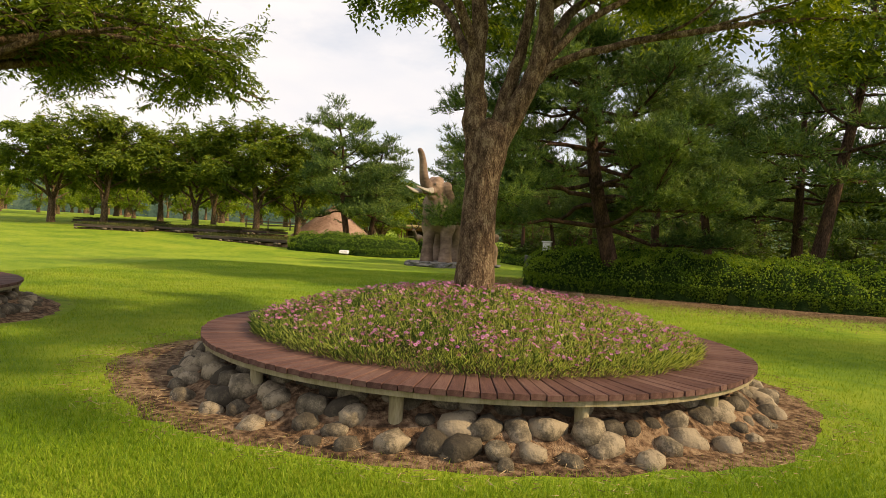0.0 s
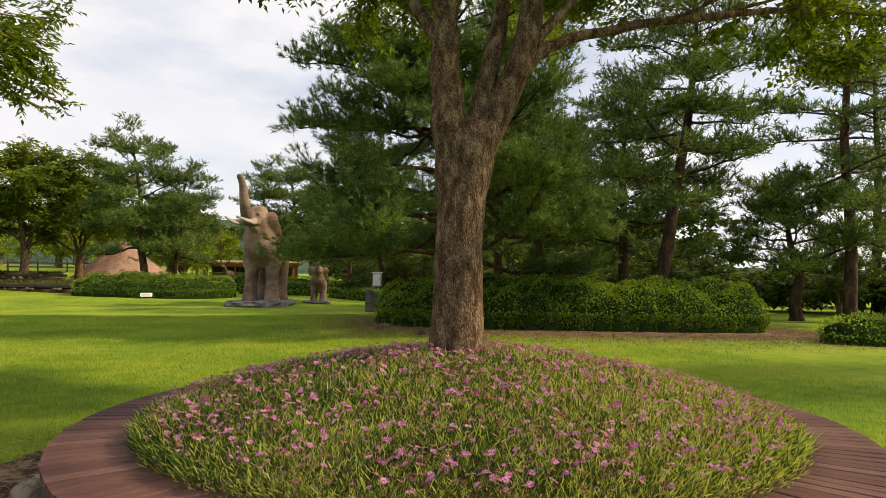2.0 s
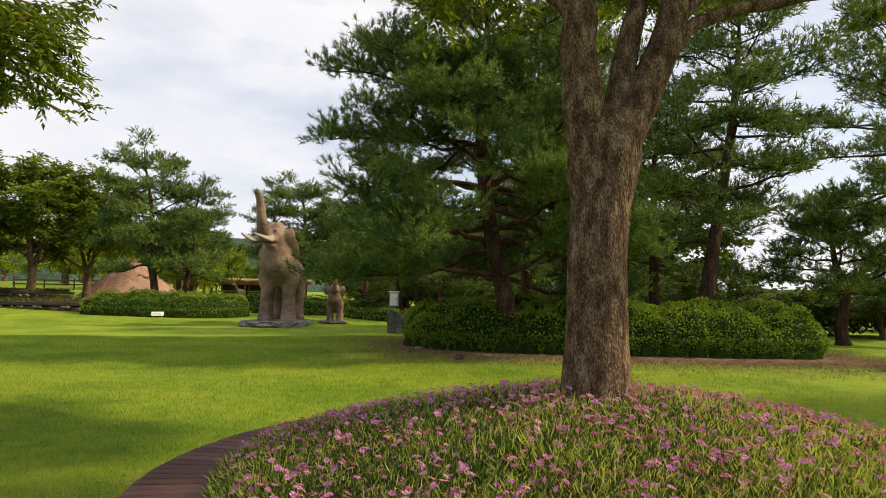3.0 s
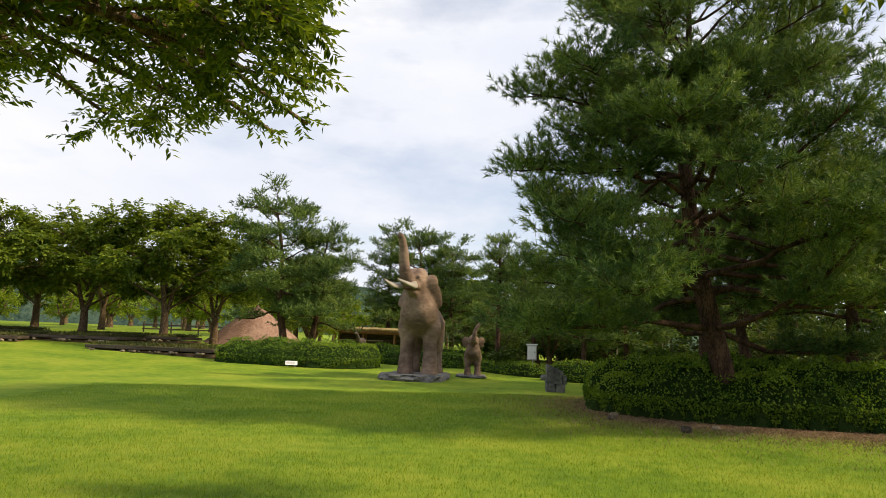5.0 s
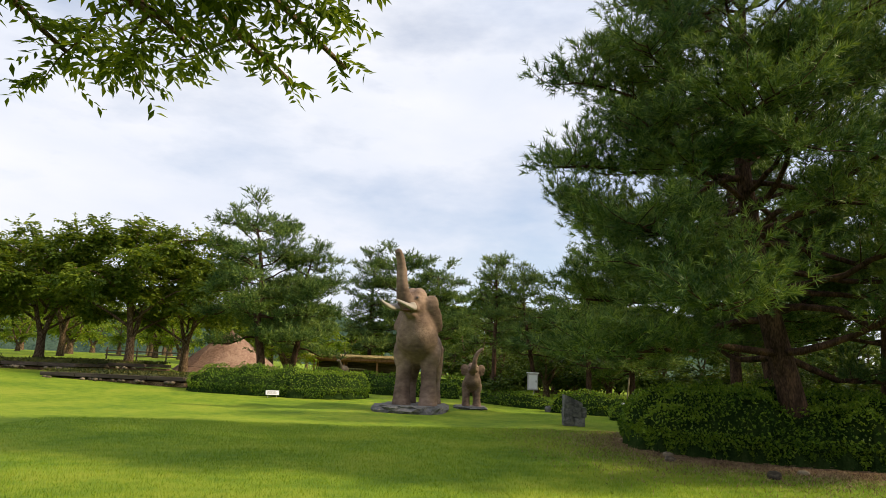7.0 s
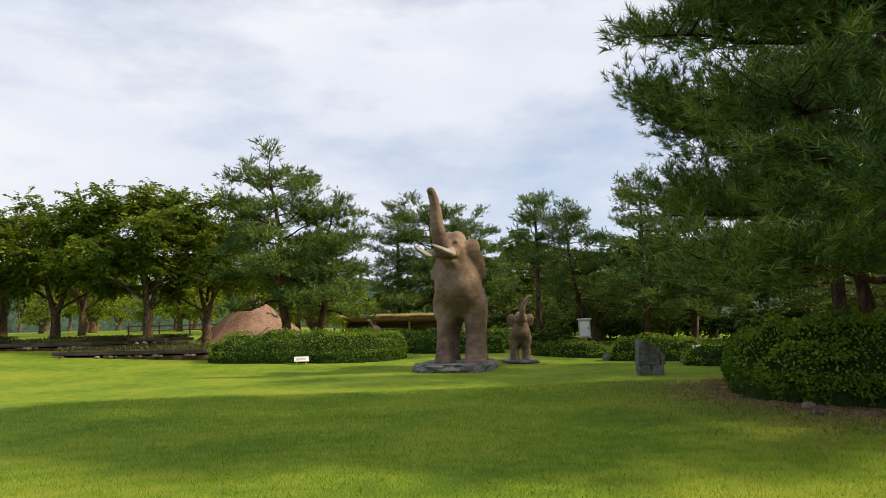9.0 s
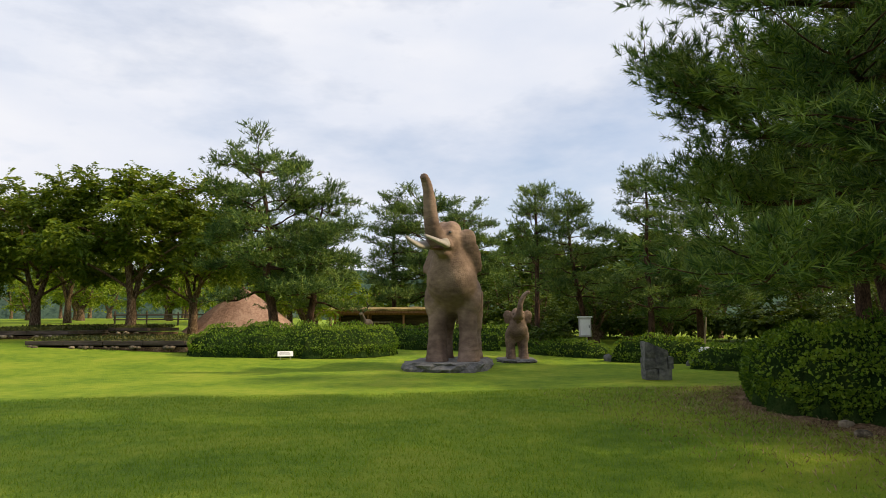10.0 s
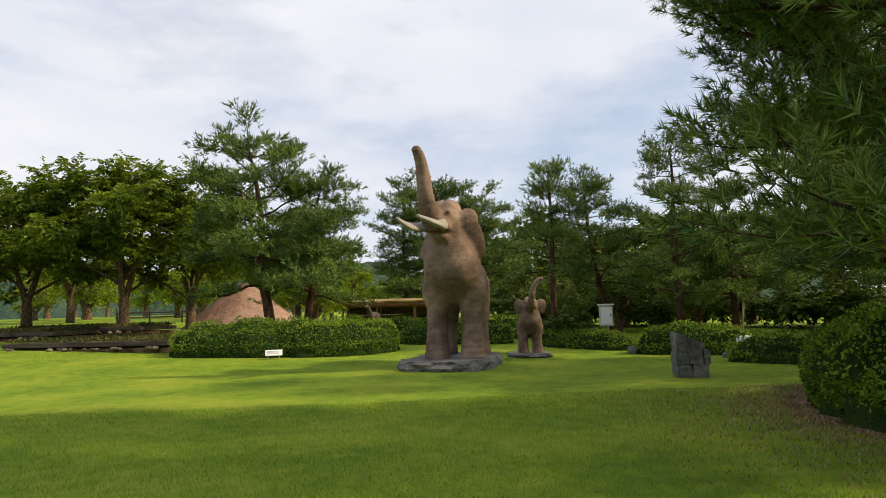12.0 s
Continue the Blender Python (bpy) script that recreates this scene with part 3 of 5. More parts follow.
# ---- the round planter bench ----
def planter(cx, cy, R, r, label, full=True):
    """A round board bench on short posts about a stone-edged mound."""
    ob = root("planter_bench", Matrix.Translation((cx, cy, 0)), label, "bench", "round planter benches")
    inner, top = R - 0.56, 0.405
    # mound of earth
    n = 48
    a = np.arange(n) * 2 * math.pi / n
    rings = [(R + 0.22, 0.0), (R + 0.02, 0.08), (R - 0.20, 0.20), (R - 0.45, 0.31), (inner, 0.37), (inner * 0.8, 0.52), (inner * 0.5, 0.66), (inner * 0.2, 0.74), (0.01, 0.75)]
    V = np.concatenate([np.column_stack([np.cos(a) * q, np.sin(a) * q, np.full(n, z) + 0.03 * r.random(n) * (z > 0)]) for q, z in rings])
    F = np.array([[k * n + q, k * n + (q + 1) % n, (k + 1) * n + (q + 1) % n, (k + 1) * n + q] for k in range(len(rings) - 1) for q in range(n)])
    link("earth_mound", mesh_of("earth_mound", [(V, F, 0)], [SOIL], True), ob)
    # boards: one wedge mesh, laid round
    count = 156
    half_o, half_i = math.pi * R / count - 0.004, math.pi * inner / count - 0.002
    bm = bmesh.new()
    vs = [bm.verts.new(c) for c in ((-half_i, inner, 0), (half_i, inner, 0), (half_o, R, 0), (-half_o, R, 0))]
    f = bm.faces.new(vs)
    ex = bmesh.ops.extrude_face_region(bm, geom=[f])
    bmesh.ops.translate(bm, vec=(0, 0, 0.04), verts=[v for v in ex["geom"] if isinstance(v, bmesh.types.BMVert)])
    bmesh.ops.recalc_face_normals(bm, faces=bm.faces)
    bmesh.ops.bevel(bm, geom=[e for e in bm.edges if e.calc_length() > 0.3], offset=0.005, segments=1, affect="EDGES")
    board = bpy.data.meshes.new("board")
    bm.to_mesh(board)
    bm.free()
    board.materials.append(BOARD)
    for k in range(count):
        link("board", board, ob, m=pose(0, 0, top - 0.04 + r.uniform(-0.0015, 0.0015), r.uniform(-0.06, 0.06), 0, k * 360 / count) @ pose(0, r.uniform(-0.006, 0.006), 0))
    # bearer rings below the boards
    def ring(q0, q1, z0, z1):
        b = np.arange(96) * 2 * math.pi / 96
        pr = [(q0, z0), (q1, z0), (q1, z1), (q0, z1)]
        V = np.concatenate([np.column_stack([np.cos(b) * q, np.sin(b) * q, np.full(96, z)]) for q, z in pr])
        F = np.array([[k * 96 + q, k * 96 + (q + 1) % 96, ((k + 1) % 4) * 96 + (q + 1) % 96, ((k + 1) % 4) * 96 + q] for k in range(4) for q in range(96)])
        return mesh_of("bearer", [(V, F, 0)], [BARE_WOOD])
    link("bearer", ring(R - 0.07, R - 0.022, top - 0.083, top - 0.045), ob, "pale weathered curved timber bearer")
    link("bearer", ring(inner + 0.03, inner + 0.08, top - 0.083, top - 0.045), ob)
    post = mesh_of("post", [(*tube([(0, 0, -0.06), (0, 0, 0.15), (0, 0, top - 0.082)], [0.05, 0.05, 0.05], 12), 0)], [BARE_WOOD], True)
    for k in range(13):
        b = 2 * math.pi * (k + 0.35) / 13
        link("post", post, ob, m=Matrix.Translation(((R - 0.1) * math.cos(b), (R - 0.1) * math.sin(b), 0)))
    # stones on the flank of the mound
    kinds = [stone_mesh("stone", r, ROCK, 2, 0.3, (1, r.uniform(0.6, 0.9), r.uniform(0.55, 0.85)), 0.55) for _ in range(7)]
    spots = [(row, k) for row in range(3) for k in range(76)] + [(3, k) for k in range(40)]
    for row, k in spots:
        q, z, s = ((R - 0.30, 0.235, 0.11), (R - 0.11, 0.14, 0.118), (R + 0.07, 0.055, 0.11), (R + 0.2, 0.015, 0.08))[row]
        b = 2 * math.pi * (k + 0.5 * row + r.uniform(-0.3, 0.3)) / (76 if row < 3 else 40)
        q += r.uniform(-0.05, 0.05)
        if r.random() < 0.07 or (row == 2 and r.random() < 0.12):
            continue
        s *= r.uniform(0.8, 1.5)
        link("stone", kinds[int(r.integers(0, 7))], ob, m=pose(q * math.cos(b), q * math.sin(b), z, r.uniform(-25, 25), r.uniform(-25, 25), r.uniform(0, 360)) @ Matrix.Scale(s, 4))
    return ob, inner


def mound_z(q, inner):
    return np.interp(q, [0, inner * 0.2, inner * 0.5, inner * 0.8, inner, inner + 0.3], [0.75, 0.74, 0.66, 0.52, 0.40, 0.36])


def flower_bed(cx, cy, inner, r):
    """Low flowers with narrow leaves that fill the planter."""
    ob = root("flower_bed", Matrix.Translation((cx, cy, 0)), "low bed of pink daisies with narrow green leaves", "flowers")
    n = 125000
    q = inner * np.sqrt(r.random(n)) * 1.045
    b = r.uniform(0, 2 * math.pi, n)
    clump = np.array([noise.noise(Vector((x * 2.2, y * 2.2, 5))) for x, y in zip(q * np.cos(b), q * np.sin(b))])
    p = np.column_stack([q * np.cos(b), q * np.sin(b), mound_z(q, inner) - 0.02 + r.random(n) ** 0.8 * 0.13])
    d = np.column_stack([r.normal(size=(n, 2)) * 0.6, np.ones(n)]) + np.column_stack([np.cos(b), np.sin(b), np.zeros(n)]) * np.clip((q / inner - 0.85) * 4, 0, 0.8)[:, None]
    tagged(link("leaf_carpet", mesh_of("leaf_carpet", [(*leaves(p, d, (0.03 + 0.055 * r.random(n) ** 1.6) * (1 + 0.7 * clump), 0.0042 + 0.0045 * r.random(n), r, 0.1), 0)], [STALK]), ob), kind="stuff")

    def blossom(seed):
        w = np.random.default_rng(seed)
        k = 13
        a = np.arange(k) * 2 * math.pi / k + w.normal(size=k) * 0.06
        d = np.column_stack([np.cos(a), np.sin(a), 0.12 + 0.15 * w.random(k)])
        v1, f1 = leaves(d * 0.004, d, 0.017 + 0.004 * w.random(k), 0.0075, w, 1.0)
        t = np.arange(8) * math.pi / 4
        v2 = np.concatenate([np.column_stack([np.cos(t) * 0.005, np.sin(t) * 0.005, np.full(8, 0.003)]), [[0, 0, 0.007]]])
        f2 = np.array([[i, (i + 1) % 8, 8] for i in range(8)])
        v3, f3 = blades(np.array([[0, 0, 0.0]]), np.array([[0.1, 0.05, -1.0]]), [0.09], [0.004], w)
        return [(v1, f1, 0), (v2, f2, 1), (v3, f3, 2)]
    mats = [PETAL, HEART, STALK]
    heads = [mesh_of("blossom", blossom(s), mats) for s in range(5)]
    total = 5600
    chunks = []
    for k in range(total):
        qq = inner * math.sqrt(r.random()) * 1.03
        bb = r.uniform(0, 2 * math.pi)
        if r.random() < 0.5:                      # they stand in loose groups
            cl = noise.noise(Vector((qq * math.cos(bb) * 2.5, qq * math.sin(bb) * 2.5, 0)))
            if cl < 0:
                continue
        z = float(mound_z(qq, inner)) + r.uniform(0.095, 0.185)
        m = pose(qq * math.cos(bb), qq * math.sin(bb), z, r.uniform(-35, 35), r.uniform(-35, 35), r.uniform(0, 360)) @ Matrix.Scale(r.uniform(0.6, 1.1), 4)
        if k < 480 and math.sin(bb) < 0.15:
            link("blossom", heads[k % 5], ob, m=m)
        else:
            M = np.array(m)
            for v, f, i in blossom(k % 5):
                chunks.append((v @ M[:3, :3].T + M[:3, 3], f, i))
    tagged(link("blossoms", mesh_of("blossoms", chunks, mats), ob), kind="stuff")
    return ob


PX, PY, PR = 0.653, 6.22, 2.69
soil_patch(lambda t: (PX + (PR + 0.62 + 0.35 * max(0, math.cos(t - 3.6))) * math.cos(t), PY + (PR + 0.42) * math.sin(t)), PX, PY, "bare brown soil with dry grass about the planter", 9000, 3, spread=1.02)
bench, inner_r = planter(PX, PY, PR, np.random.default_rng(5), "round red-brown board bench round a stone-edged flower mound")
flower_bed(PX, PY, inner_r, np.random.default_rng(6))
LX, LY = -8.4, 7.45
soil_patch(lambda t: (LX + (PR + 0.6) * math.cos(t), LY + (PR + 0.6) * math.sin(t)), LX, LY, "bare brown soil about the second planter", 1500, 4)
planter(LX, LY, PR, np.random.default_rng(8), "second round red-brown board bench on bare soil")

# trees in the planters
tree_r = np.random.default_rng(21)
near_trunk = ([(0, 0, 0.55), (0, 0, 0.78), (0.0, 0, 1.2), (0.01, 0, 1.7), (0.03, 0, 2.05), (0.07, 0, 2.3), (0.08, 0, 2.48), (0.07, 0, 2.6), (0.06, 0, 2.68)], [0.29, 0.225, 0.192, 0.184, 0.188, 0.205, 0.21, 0.15, 0.02])
near_limbs = [
    ([(0.0, 0, 1.6), (-0.02, 0, 2.1), (-0.08, 0, 2.6), (-0.12, 0.0, 3.1), (-0.11, 0.03, 3.6), (-0.15, 0.05, 4.4), (-0.3, 0.2, 6.4)], 0.172),
    ([(0.02, 0, 1.7), (0.07, 0, 2.15), (0.22, 0, 2.6), (0.43, 0, 2.95), (0.54, 0.0, 3.3), (0.59, 0.02, 3.8), (0.75, 0.1, 5.0), (1.05, 0.1, 6.6)], 0.158),
    ([(0.10, 0.03, 2.3), (0.17, 0.05, 2.7), (0.28, 0.10, 3.1), (0.38, 0.14, 3.5), (0.5, 0.2, 4.4), (0.7, 0.7, 6.2)], 0.108),
    ([(0.50, 0, 3.05), (0.74, 0.0, 3.32), (1.6, -0.1, 3.55), (2.8, -0.2, 3.75), (4.2, -0.2, 3.85)], 0.056),
    ([(0.53, 0, 3.2), (1.05, 0.1, 3.8), (2.0, 0.3, 4.4), (3.2, 0.5, 5.0)], 0.05),
    ([(0.6, 0, 3.4), (1.0, 0.9, 4.2), (1.8, 2.0, 4.9), (2.6, 3.2, 5.2)], 0.07),
    ([(-0.13, 0, 3.4), (-0.5, -0.3, 4.2), (-1.0, -0.8, 4.7), (-1.5, -1.4, 4.8)], 0.06),
    ([(-0.13, 0, 3.2), (-0.5, 0.5, 4.0), (-1.0, 1.5, 4.6), (-1.2, 2.6, 4.7)], 0.06),
    ([(0.7, 0, 4.0), (1.1, -0.9, 4.5), (1.9, -2.0, 4.9), (2.9, -2.8, 5.1)], 0.07),
    ([(-0.15, 0, 4.4), (-0.2, -1.0, 5.0), (0.1, -2.2, 5.4), (0.4, -3.2, 5.4)], 0.06),
    ([(0.7, 0.1, 4.2), (2.0, 0.6, 5.4), (3.3, 1.4, 6.2), (4.4, 2.0, 6.4)], 0.07),
    ([(0.75, 0.1, 5.0), (1.8, -0.8, 5.8), (3.0, -1.6, 6.3), (4.2, -2.2, 6.4)], 0.06),
    ([(0.75, 0.1, 5.2), (1.4, -1.4, 6.0), (2.0, -2.8, 6.5), (2.6, -3.8, 6.5)], 0.06),
    ([(0.8, 0.1, 5.4), (2.2, -0.3, 6.4), (3.8, -0.6, 6.9), (5.0, -0.9, 6.9)], 0.06),
    ([(-0.2, 0.1, 5.2), (0.3, -1.2, 6.2), (0.8, -2.6, 6.8), (1.2, -3.6, 6.8)], 0.06),
    ([(-0.15, 0, 4.6), (-0.9, 0.2, 5.6), (-2.0, 0.4, 6.3), (-2.8, 0.6, 6.5)], 0.06),
]
broadleaf("zelkova_tree", (0.63, 6.38, 0), near_limbs, tree_r, (0.092, 0.042), 9000, 11, LEAF, "tall deciduous tree with flaky brown bark, forked low", sub=6, trunk=near_trunk, reach=1.5, twig_len=0.42, droop=-0.03, keep=lambda P: (P[:, 2] > 4.75 - 0.52 * np.minimum(np.hypot(P[:, 0] - 0.2, P[:, 1]), 3.0) + 0.5 * (P[:, 1] < -0.2)) & (P[:, 0] > -1.85))


def limbs_round(r, base, count, z0, z1, reach, rise, start=0.0, rad=0.09):
    """Main limbs spreading all round from the top of a trunk."""
    out = []
    for k in range(count):
        az = start + k * 2.4 + r.uniform(-0.2, 0.2)
        z = z0 + (z1 - z0) * k / max(1, count - 1)
        L = reach * r.uniform(0.8, 1.1) * (1 - 0.35 * k / count)
        c, s = math.cos(az), math.sin(az)
        out.append(([(base[0], base[1], z), (c * L * 0.3, s * L * 0.3, z + rise * 0.45), (c * L * 0.65, s * L * 0.65, z + rise * 0.85), (c * L, s * L, z + rise * 0.8)], rad))
    return out


left_r = np.random.default_rng(33)
left_limbs = limbs_round(left_r, (0, 0), 13, 2.2, 5.0, 5.0, 2.2, 0.3)
left_limbs += [([(0, 0, 2.6), (a * 0.3, b * 0.3, 3.7), (a * 0.7, b * 0.7, 4.5), (a, b, z)], 0.07) for a, b, z in ((4.5, 4.3, 4.1), (4.4, 5.4, 4.05), (4.5, 3.3, 4.2), (3.9, 6.0, 4.1), (4.2, 2.0, 4.4), (4.0, 3.4, 4.2), (3.6, 4.6, 4.1), (3.0, 5.6, 4.2), (1.8, 6.0, 4.2), (0.8, 5.4, 4.3), (2.4, 4.4, 4.6), (3.2, 3.0, 4.7))]
left_limbs += [([(0, 0, 2.4), (1.3, 1.4, 3.6), (2.6, 2.9, 4.2), (4.0, 4.2, 4.15)], 0.08), ([(0, 0, 2.6), (2.0, 0.9, 3.9), (3.6, 2.1, 4.5), (4.6, 3.2, 4.3)], 0.08), ([(0, 0, 2.5), (0.6, 2.0, 3.8), (1.6, 3.9, 4.4), (2.9, 5.2, 4.2)], 0.08), ([(0, 0, 2.5), (-0.6, 2.4, 4.0), (-0.6, 4.4, 4.6), (0.2, 6.0, 4.4)], 0.08)]
broadleaf("zelkova_tree", (LX, LY + 0.2, 0), left_limbs, left_r, (0.125, 0.046), 5700, 11, LEAF, "spreading deciduous tree with drooping leafy branches", sub=7, trunk=([(0, 0, 0.5), (0, 0, 1.2), (0, 0, 2.2), (0, 0, 3.4)], [0.3, 0.22, 0.2, 0.17]), reach=1.7, droop=-0.05, twig_len=0.42, keep=lambda P: (P[:, 0] < 4.8) & (P[:, 1] < 6.7) & (P[:, 2] > 3.87))

# ---- hedges ----
hedge_r = np.random.default_rng(41)
BIG = [(2.05, 20.6), (2.65, 19.1), (4.2, 17.9), (5.8, 17.35), (8.1, 16.75), (10.4, 16.0), (12.0, 16.0), (12.3, 17.4), (10.8, 19.4), (9.2, 22.5), (7.6, 25.4), (6.6, 25.8), (5.2, 25.0), (4.0, 23.9), (2.6, 22.4)]
MULCH = [(1.9, 20.8), (2.2, 18.4), (3.7, 16.9), (5.6, 16.1), (8.1, 15.4), (10.4, 14.6), (12.8, 14.4), (12.9, 17.4), (10.8, 19.4), (9.2, 22.5), (7.6, 25.4), (6.6, 26.0), (5.0, 25.2), (3.8, 24.1), (2.4, 22.6)]
def around(poly):
    p = np.array(round_poly(poly, 2))
    c = p.mean(0)
    an = np.arctan2(p[:, 1] - c[1], p[:, 0] - c[0])
    o = np.argsort(an)
    rad = np.hypot(*(p - c).T)[o]
    an = an[o]
    return c, lambda t: (c[0] + np.interp((t + math.pi) % (2 * math.pi) - math.pi, an, rad, period=2 * math.pi) * math.cos(t), c[1] + np.interp((t + math.pi) % (2 * math.pi) - math.pi, an, rad, period=2 * math.pi) * math.sin(t))
mc, mfn = around(MULCH)
soil_patch(mfn, mc[0], mc[1], "brown soil strip with pine litter along the hedge", 9000, 6, spread=1.1)
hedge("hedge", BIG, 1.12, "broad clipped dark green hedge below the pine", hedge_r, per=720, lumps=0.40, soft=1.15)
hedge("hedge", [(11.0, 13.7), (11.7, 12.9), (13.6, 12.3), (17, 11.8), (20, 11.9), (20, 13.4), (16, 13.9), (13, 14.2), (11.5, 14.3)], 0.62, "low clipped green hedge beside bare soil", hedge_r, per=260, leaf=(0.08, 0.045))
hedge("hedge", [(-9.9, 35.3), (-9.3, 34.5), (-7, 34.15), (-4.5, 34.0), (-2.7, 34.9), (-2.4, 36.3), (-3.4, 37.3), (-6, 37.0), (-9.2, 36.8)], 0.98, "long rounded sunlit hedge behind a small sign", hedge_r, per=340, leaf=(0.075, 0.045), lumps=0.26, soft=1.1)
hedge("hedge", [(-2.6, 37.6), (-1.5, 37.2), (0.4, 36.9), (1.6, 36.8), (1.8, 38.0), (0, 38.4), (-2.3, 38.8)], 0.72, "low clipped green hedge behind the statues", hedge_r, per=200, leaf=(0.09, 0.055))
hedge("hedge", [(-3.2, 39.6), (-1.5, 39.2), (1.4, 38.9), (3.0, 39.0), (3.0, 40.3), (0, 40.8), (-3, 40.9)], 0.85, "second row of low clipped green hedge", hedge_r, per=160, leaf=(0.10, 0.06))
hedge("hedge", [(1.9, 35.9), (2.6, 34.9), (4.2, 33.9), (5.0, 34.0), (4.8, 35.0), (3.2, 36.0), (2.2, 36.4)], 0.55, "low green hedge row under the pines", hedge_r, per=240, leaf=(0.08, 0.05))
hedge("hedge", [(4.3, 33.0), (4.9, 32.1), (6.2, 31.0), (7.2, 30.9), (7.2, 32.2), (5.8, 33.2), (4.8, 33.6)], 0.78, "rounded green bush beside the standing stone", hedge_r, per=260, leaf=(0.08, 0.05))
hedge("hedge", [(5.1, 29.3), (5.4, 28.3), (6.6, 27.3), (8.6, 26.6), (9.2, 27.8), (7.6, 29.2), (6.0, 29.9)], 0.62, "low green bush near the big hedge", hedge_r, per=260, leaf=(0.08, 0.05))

# ---- pines ----
pr = np.random.default_rng(51)
pine("pine_tree", Matrix.Translation((4.75, 18.85, 0)), pr, 10.5, [(0, 0, 0), (-0.25, 0, 1.2), (-0.75, 0, 3.2), (-0.95, 0, 4.7), (-1.05, 0.1, 6.4), (-0.8, 0.1, 8.4), (-0.9, 0, 10.4)], 4.7, 0.235, 20, (0.15, 0.0150, 25), 1.55, "large leaning pine with dense layered dark needles", trunk_r=0.24, shape=0.36, uneven=0.82, inner=0.42)
tall = pine("pine_tree", Matrix.Translation((10.3, 19.2, 0)), pr, 10, [(0, 0, 0), (0.5, 0, 2.2), (0.95, 0.1, 4.4), (1.3, 0, 6.5), (1.5, 0, 8.4), (1.6, 0, 10)], 3.9, 0.34, 11, (0.2, 0.036, 8), 1.1, "tall leaning red-barked pine behind the hedge", trunk_r=0.2, group="park pines", shape=0.4)
straight = pine("pine_tree", Matrix.Translation((17.6, 19.2, 0)), pr, 11, [(0, 0, 0), (0.1, 0, 3), (-0.1, 0.1, 6), (0.1, 0, 9), (0, 0, 11)], 3.5, 0.25, 11, (0.2, 0.036, 8), 1.0, "straight pine with open layered boughs", trunk_r=0.19, group="park pines", shape=0.45)
forked = pine("pine_tree", Matrix.Translation((-7.4, 40.2, gz(-7.4, 40.2))), pr, 8.6, [(0, 0, 0), (-0.15, 0, 1.4), (-0.5, 0, 3.0), (-0.35, 0, 4.5), (-0.6, 0, 6.4), (-0.9, -0.2, 7.9)], 3.9, 0.33, 10, (0.2, 0.038, 8), 1.2, "tall pine with a bare reddish upper trunk", trunk_r=0.2, group="park pines", shape=0.4)
slim = pine("pine_tree", Matrix.Translation((3.35, 38.2, gz(3.35, 38.2))), pr, 6.4, [(0, 0, 0), (0, 0, 2.2), (0.05, 0, 4.4), (0, 0, 6.4)], 1.8, 0.40, 9, (0.2, 0.026, 11), 0.8, "slim young pine with thin open boughs", trunk_r=0.1, group="park pines", shape=0.8)


def more(src, x, y, turn, s, label):
    ob = copy_thing(src, pose(x, y, gz(x, y), 0, 0, turn) @ Matrix.Scale(s, 4))
    return tagged(ob, label)


more(forked, -6.2, 41.0, 150, 0.8, "pine with a pale leaning trunk behind the hedge")
more(tall, 10.5, 27.6, 100, 0.92, "pine with rough brown trunk in the grove")
pine("pine_tree", Matrix.Translation((16.6, 20.4, 0)), pr, 4.6, [(0, 0, 0), (-0.1, 0, 0.7), (0.22, 0, 1.5), (-0.05, 0.1, 2.3), (-0.35, 0, 3.1), (-0.3, 0, 4.2)], 2.6, 0.42, 6, (0.2, 0.034, 10), 1.3, "low crooked pine with flat pads of needles", trunk_r=0.19, group="park pines", shape=0.25)
more(straight, 7.6, 25.4, 200, 0.85, "dark pine standing close behind the hedge")
more(forked, 13.5, 26.5, 60, 1.1, "broad dark pine in the grove")
more(straight, 6.6, 34.6, 20, 0.6, "pine with level boughs behind the low hedges")
more(forked, 9.0, 35.5, 250, 0.68, "dark pine behind the low hedges")
more(tall, 5.3, 37.4, 190, 0.56, "leaning pine beside the instrument box")
more(forked, 0.9, 57.0, 280, 1.15, "full round-topped pine behind the elephant statue")
more(straight, -1.6, 58.5, 90, 0.85, "dense pine behind the elephant statue")
more(forked, 3.4, 57, 60, 1.0, "pine behind the calf statue")
more(forked, 17, 38, 10, 1.0, "dark pine far back in the grove")
more(straight, 24, 24, 220, 1.0, "straight pine at the grove's far end")
# trees beside the walk whose shade falls on the lawn
more(straight, 21, 6.5, 100, 1.05, "tall pine beside the lawn")

# ---- deciduous trees beyond the lawn ----
dr = np.random.default_rng(61)
def far_tree(at, r, h, reach, label, stems=3, mat=LEAF_FAR, leaf=(0.24, 0.145), twigs=2000, per=11, sub=5, many=11):
    mains = []
    for k in range(stems):
        az = k * 2 * math.pi / stems + 0.5
        c, s = math.cos(az), math.sin(az)
        mains.append(([(0, 0, h * 0.16), (c * 0.35, s * 0.35, h * 0.3), (c * 0.8, s * 0.8, h * 0.55), (c * 1.0, s * 1.0, h * 0.85)], 0.15))
    mains += limbs_round(r, (0, 0), many, h * 0.20, h * 0.62, reach * 1.08, h * 0.22, 0.9, 0.08)
    return broadleaf("broadleaf_tree", at, mains, r, leaf, twigs, per, mat, label, sub=sub, sides=(6, 3, 3), thick=1, trunk=([(0, 0, -0.1), (0.02, 0, h * 0.1), (0, 0, h * 0.2)], [0.3, 0.22, 0.2]), reach=reach * 0.42, twig_len=0.8, group="trees beyond the lawn")
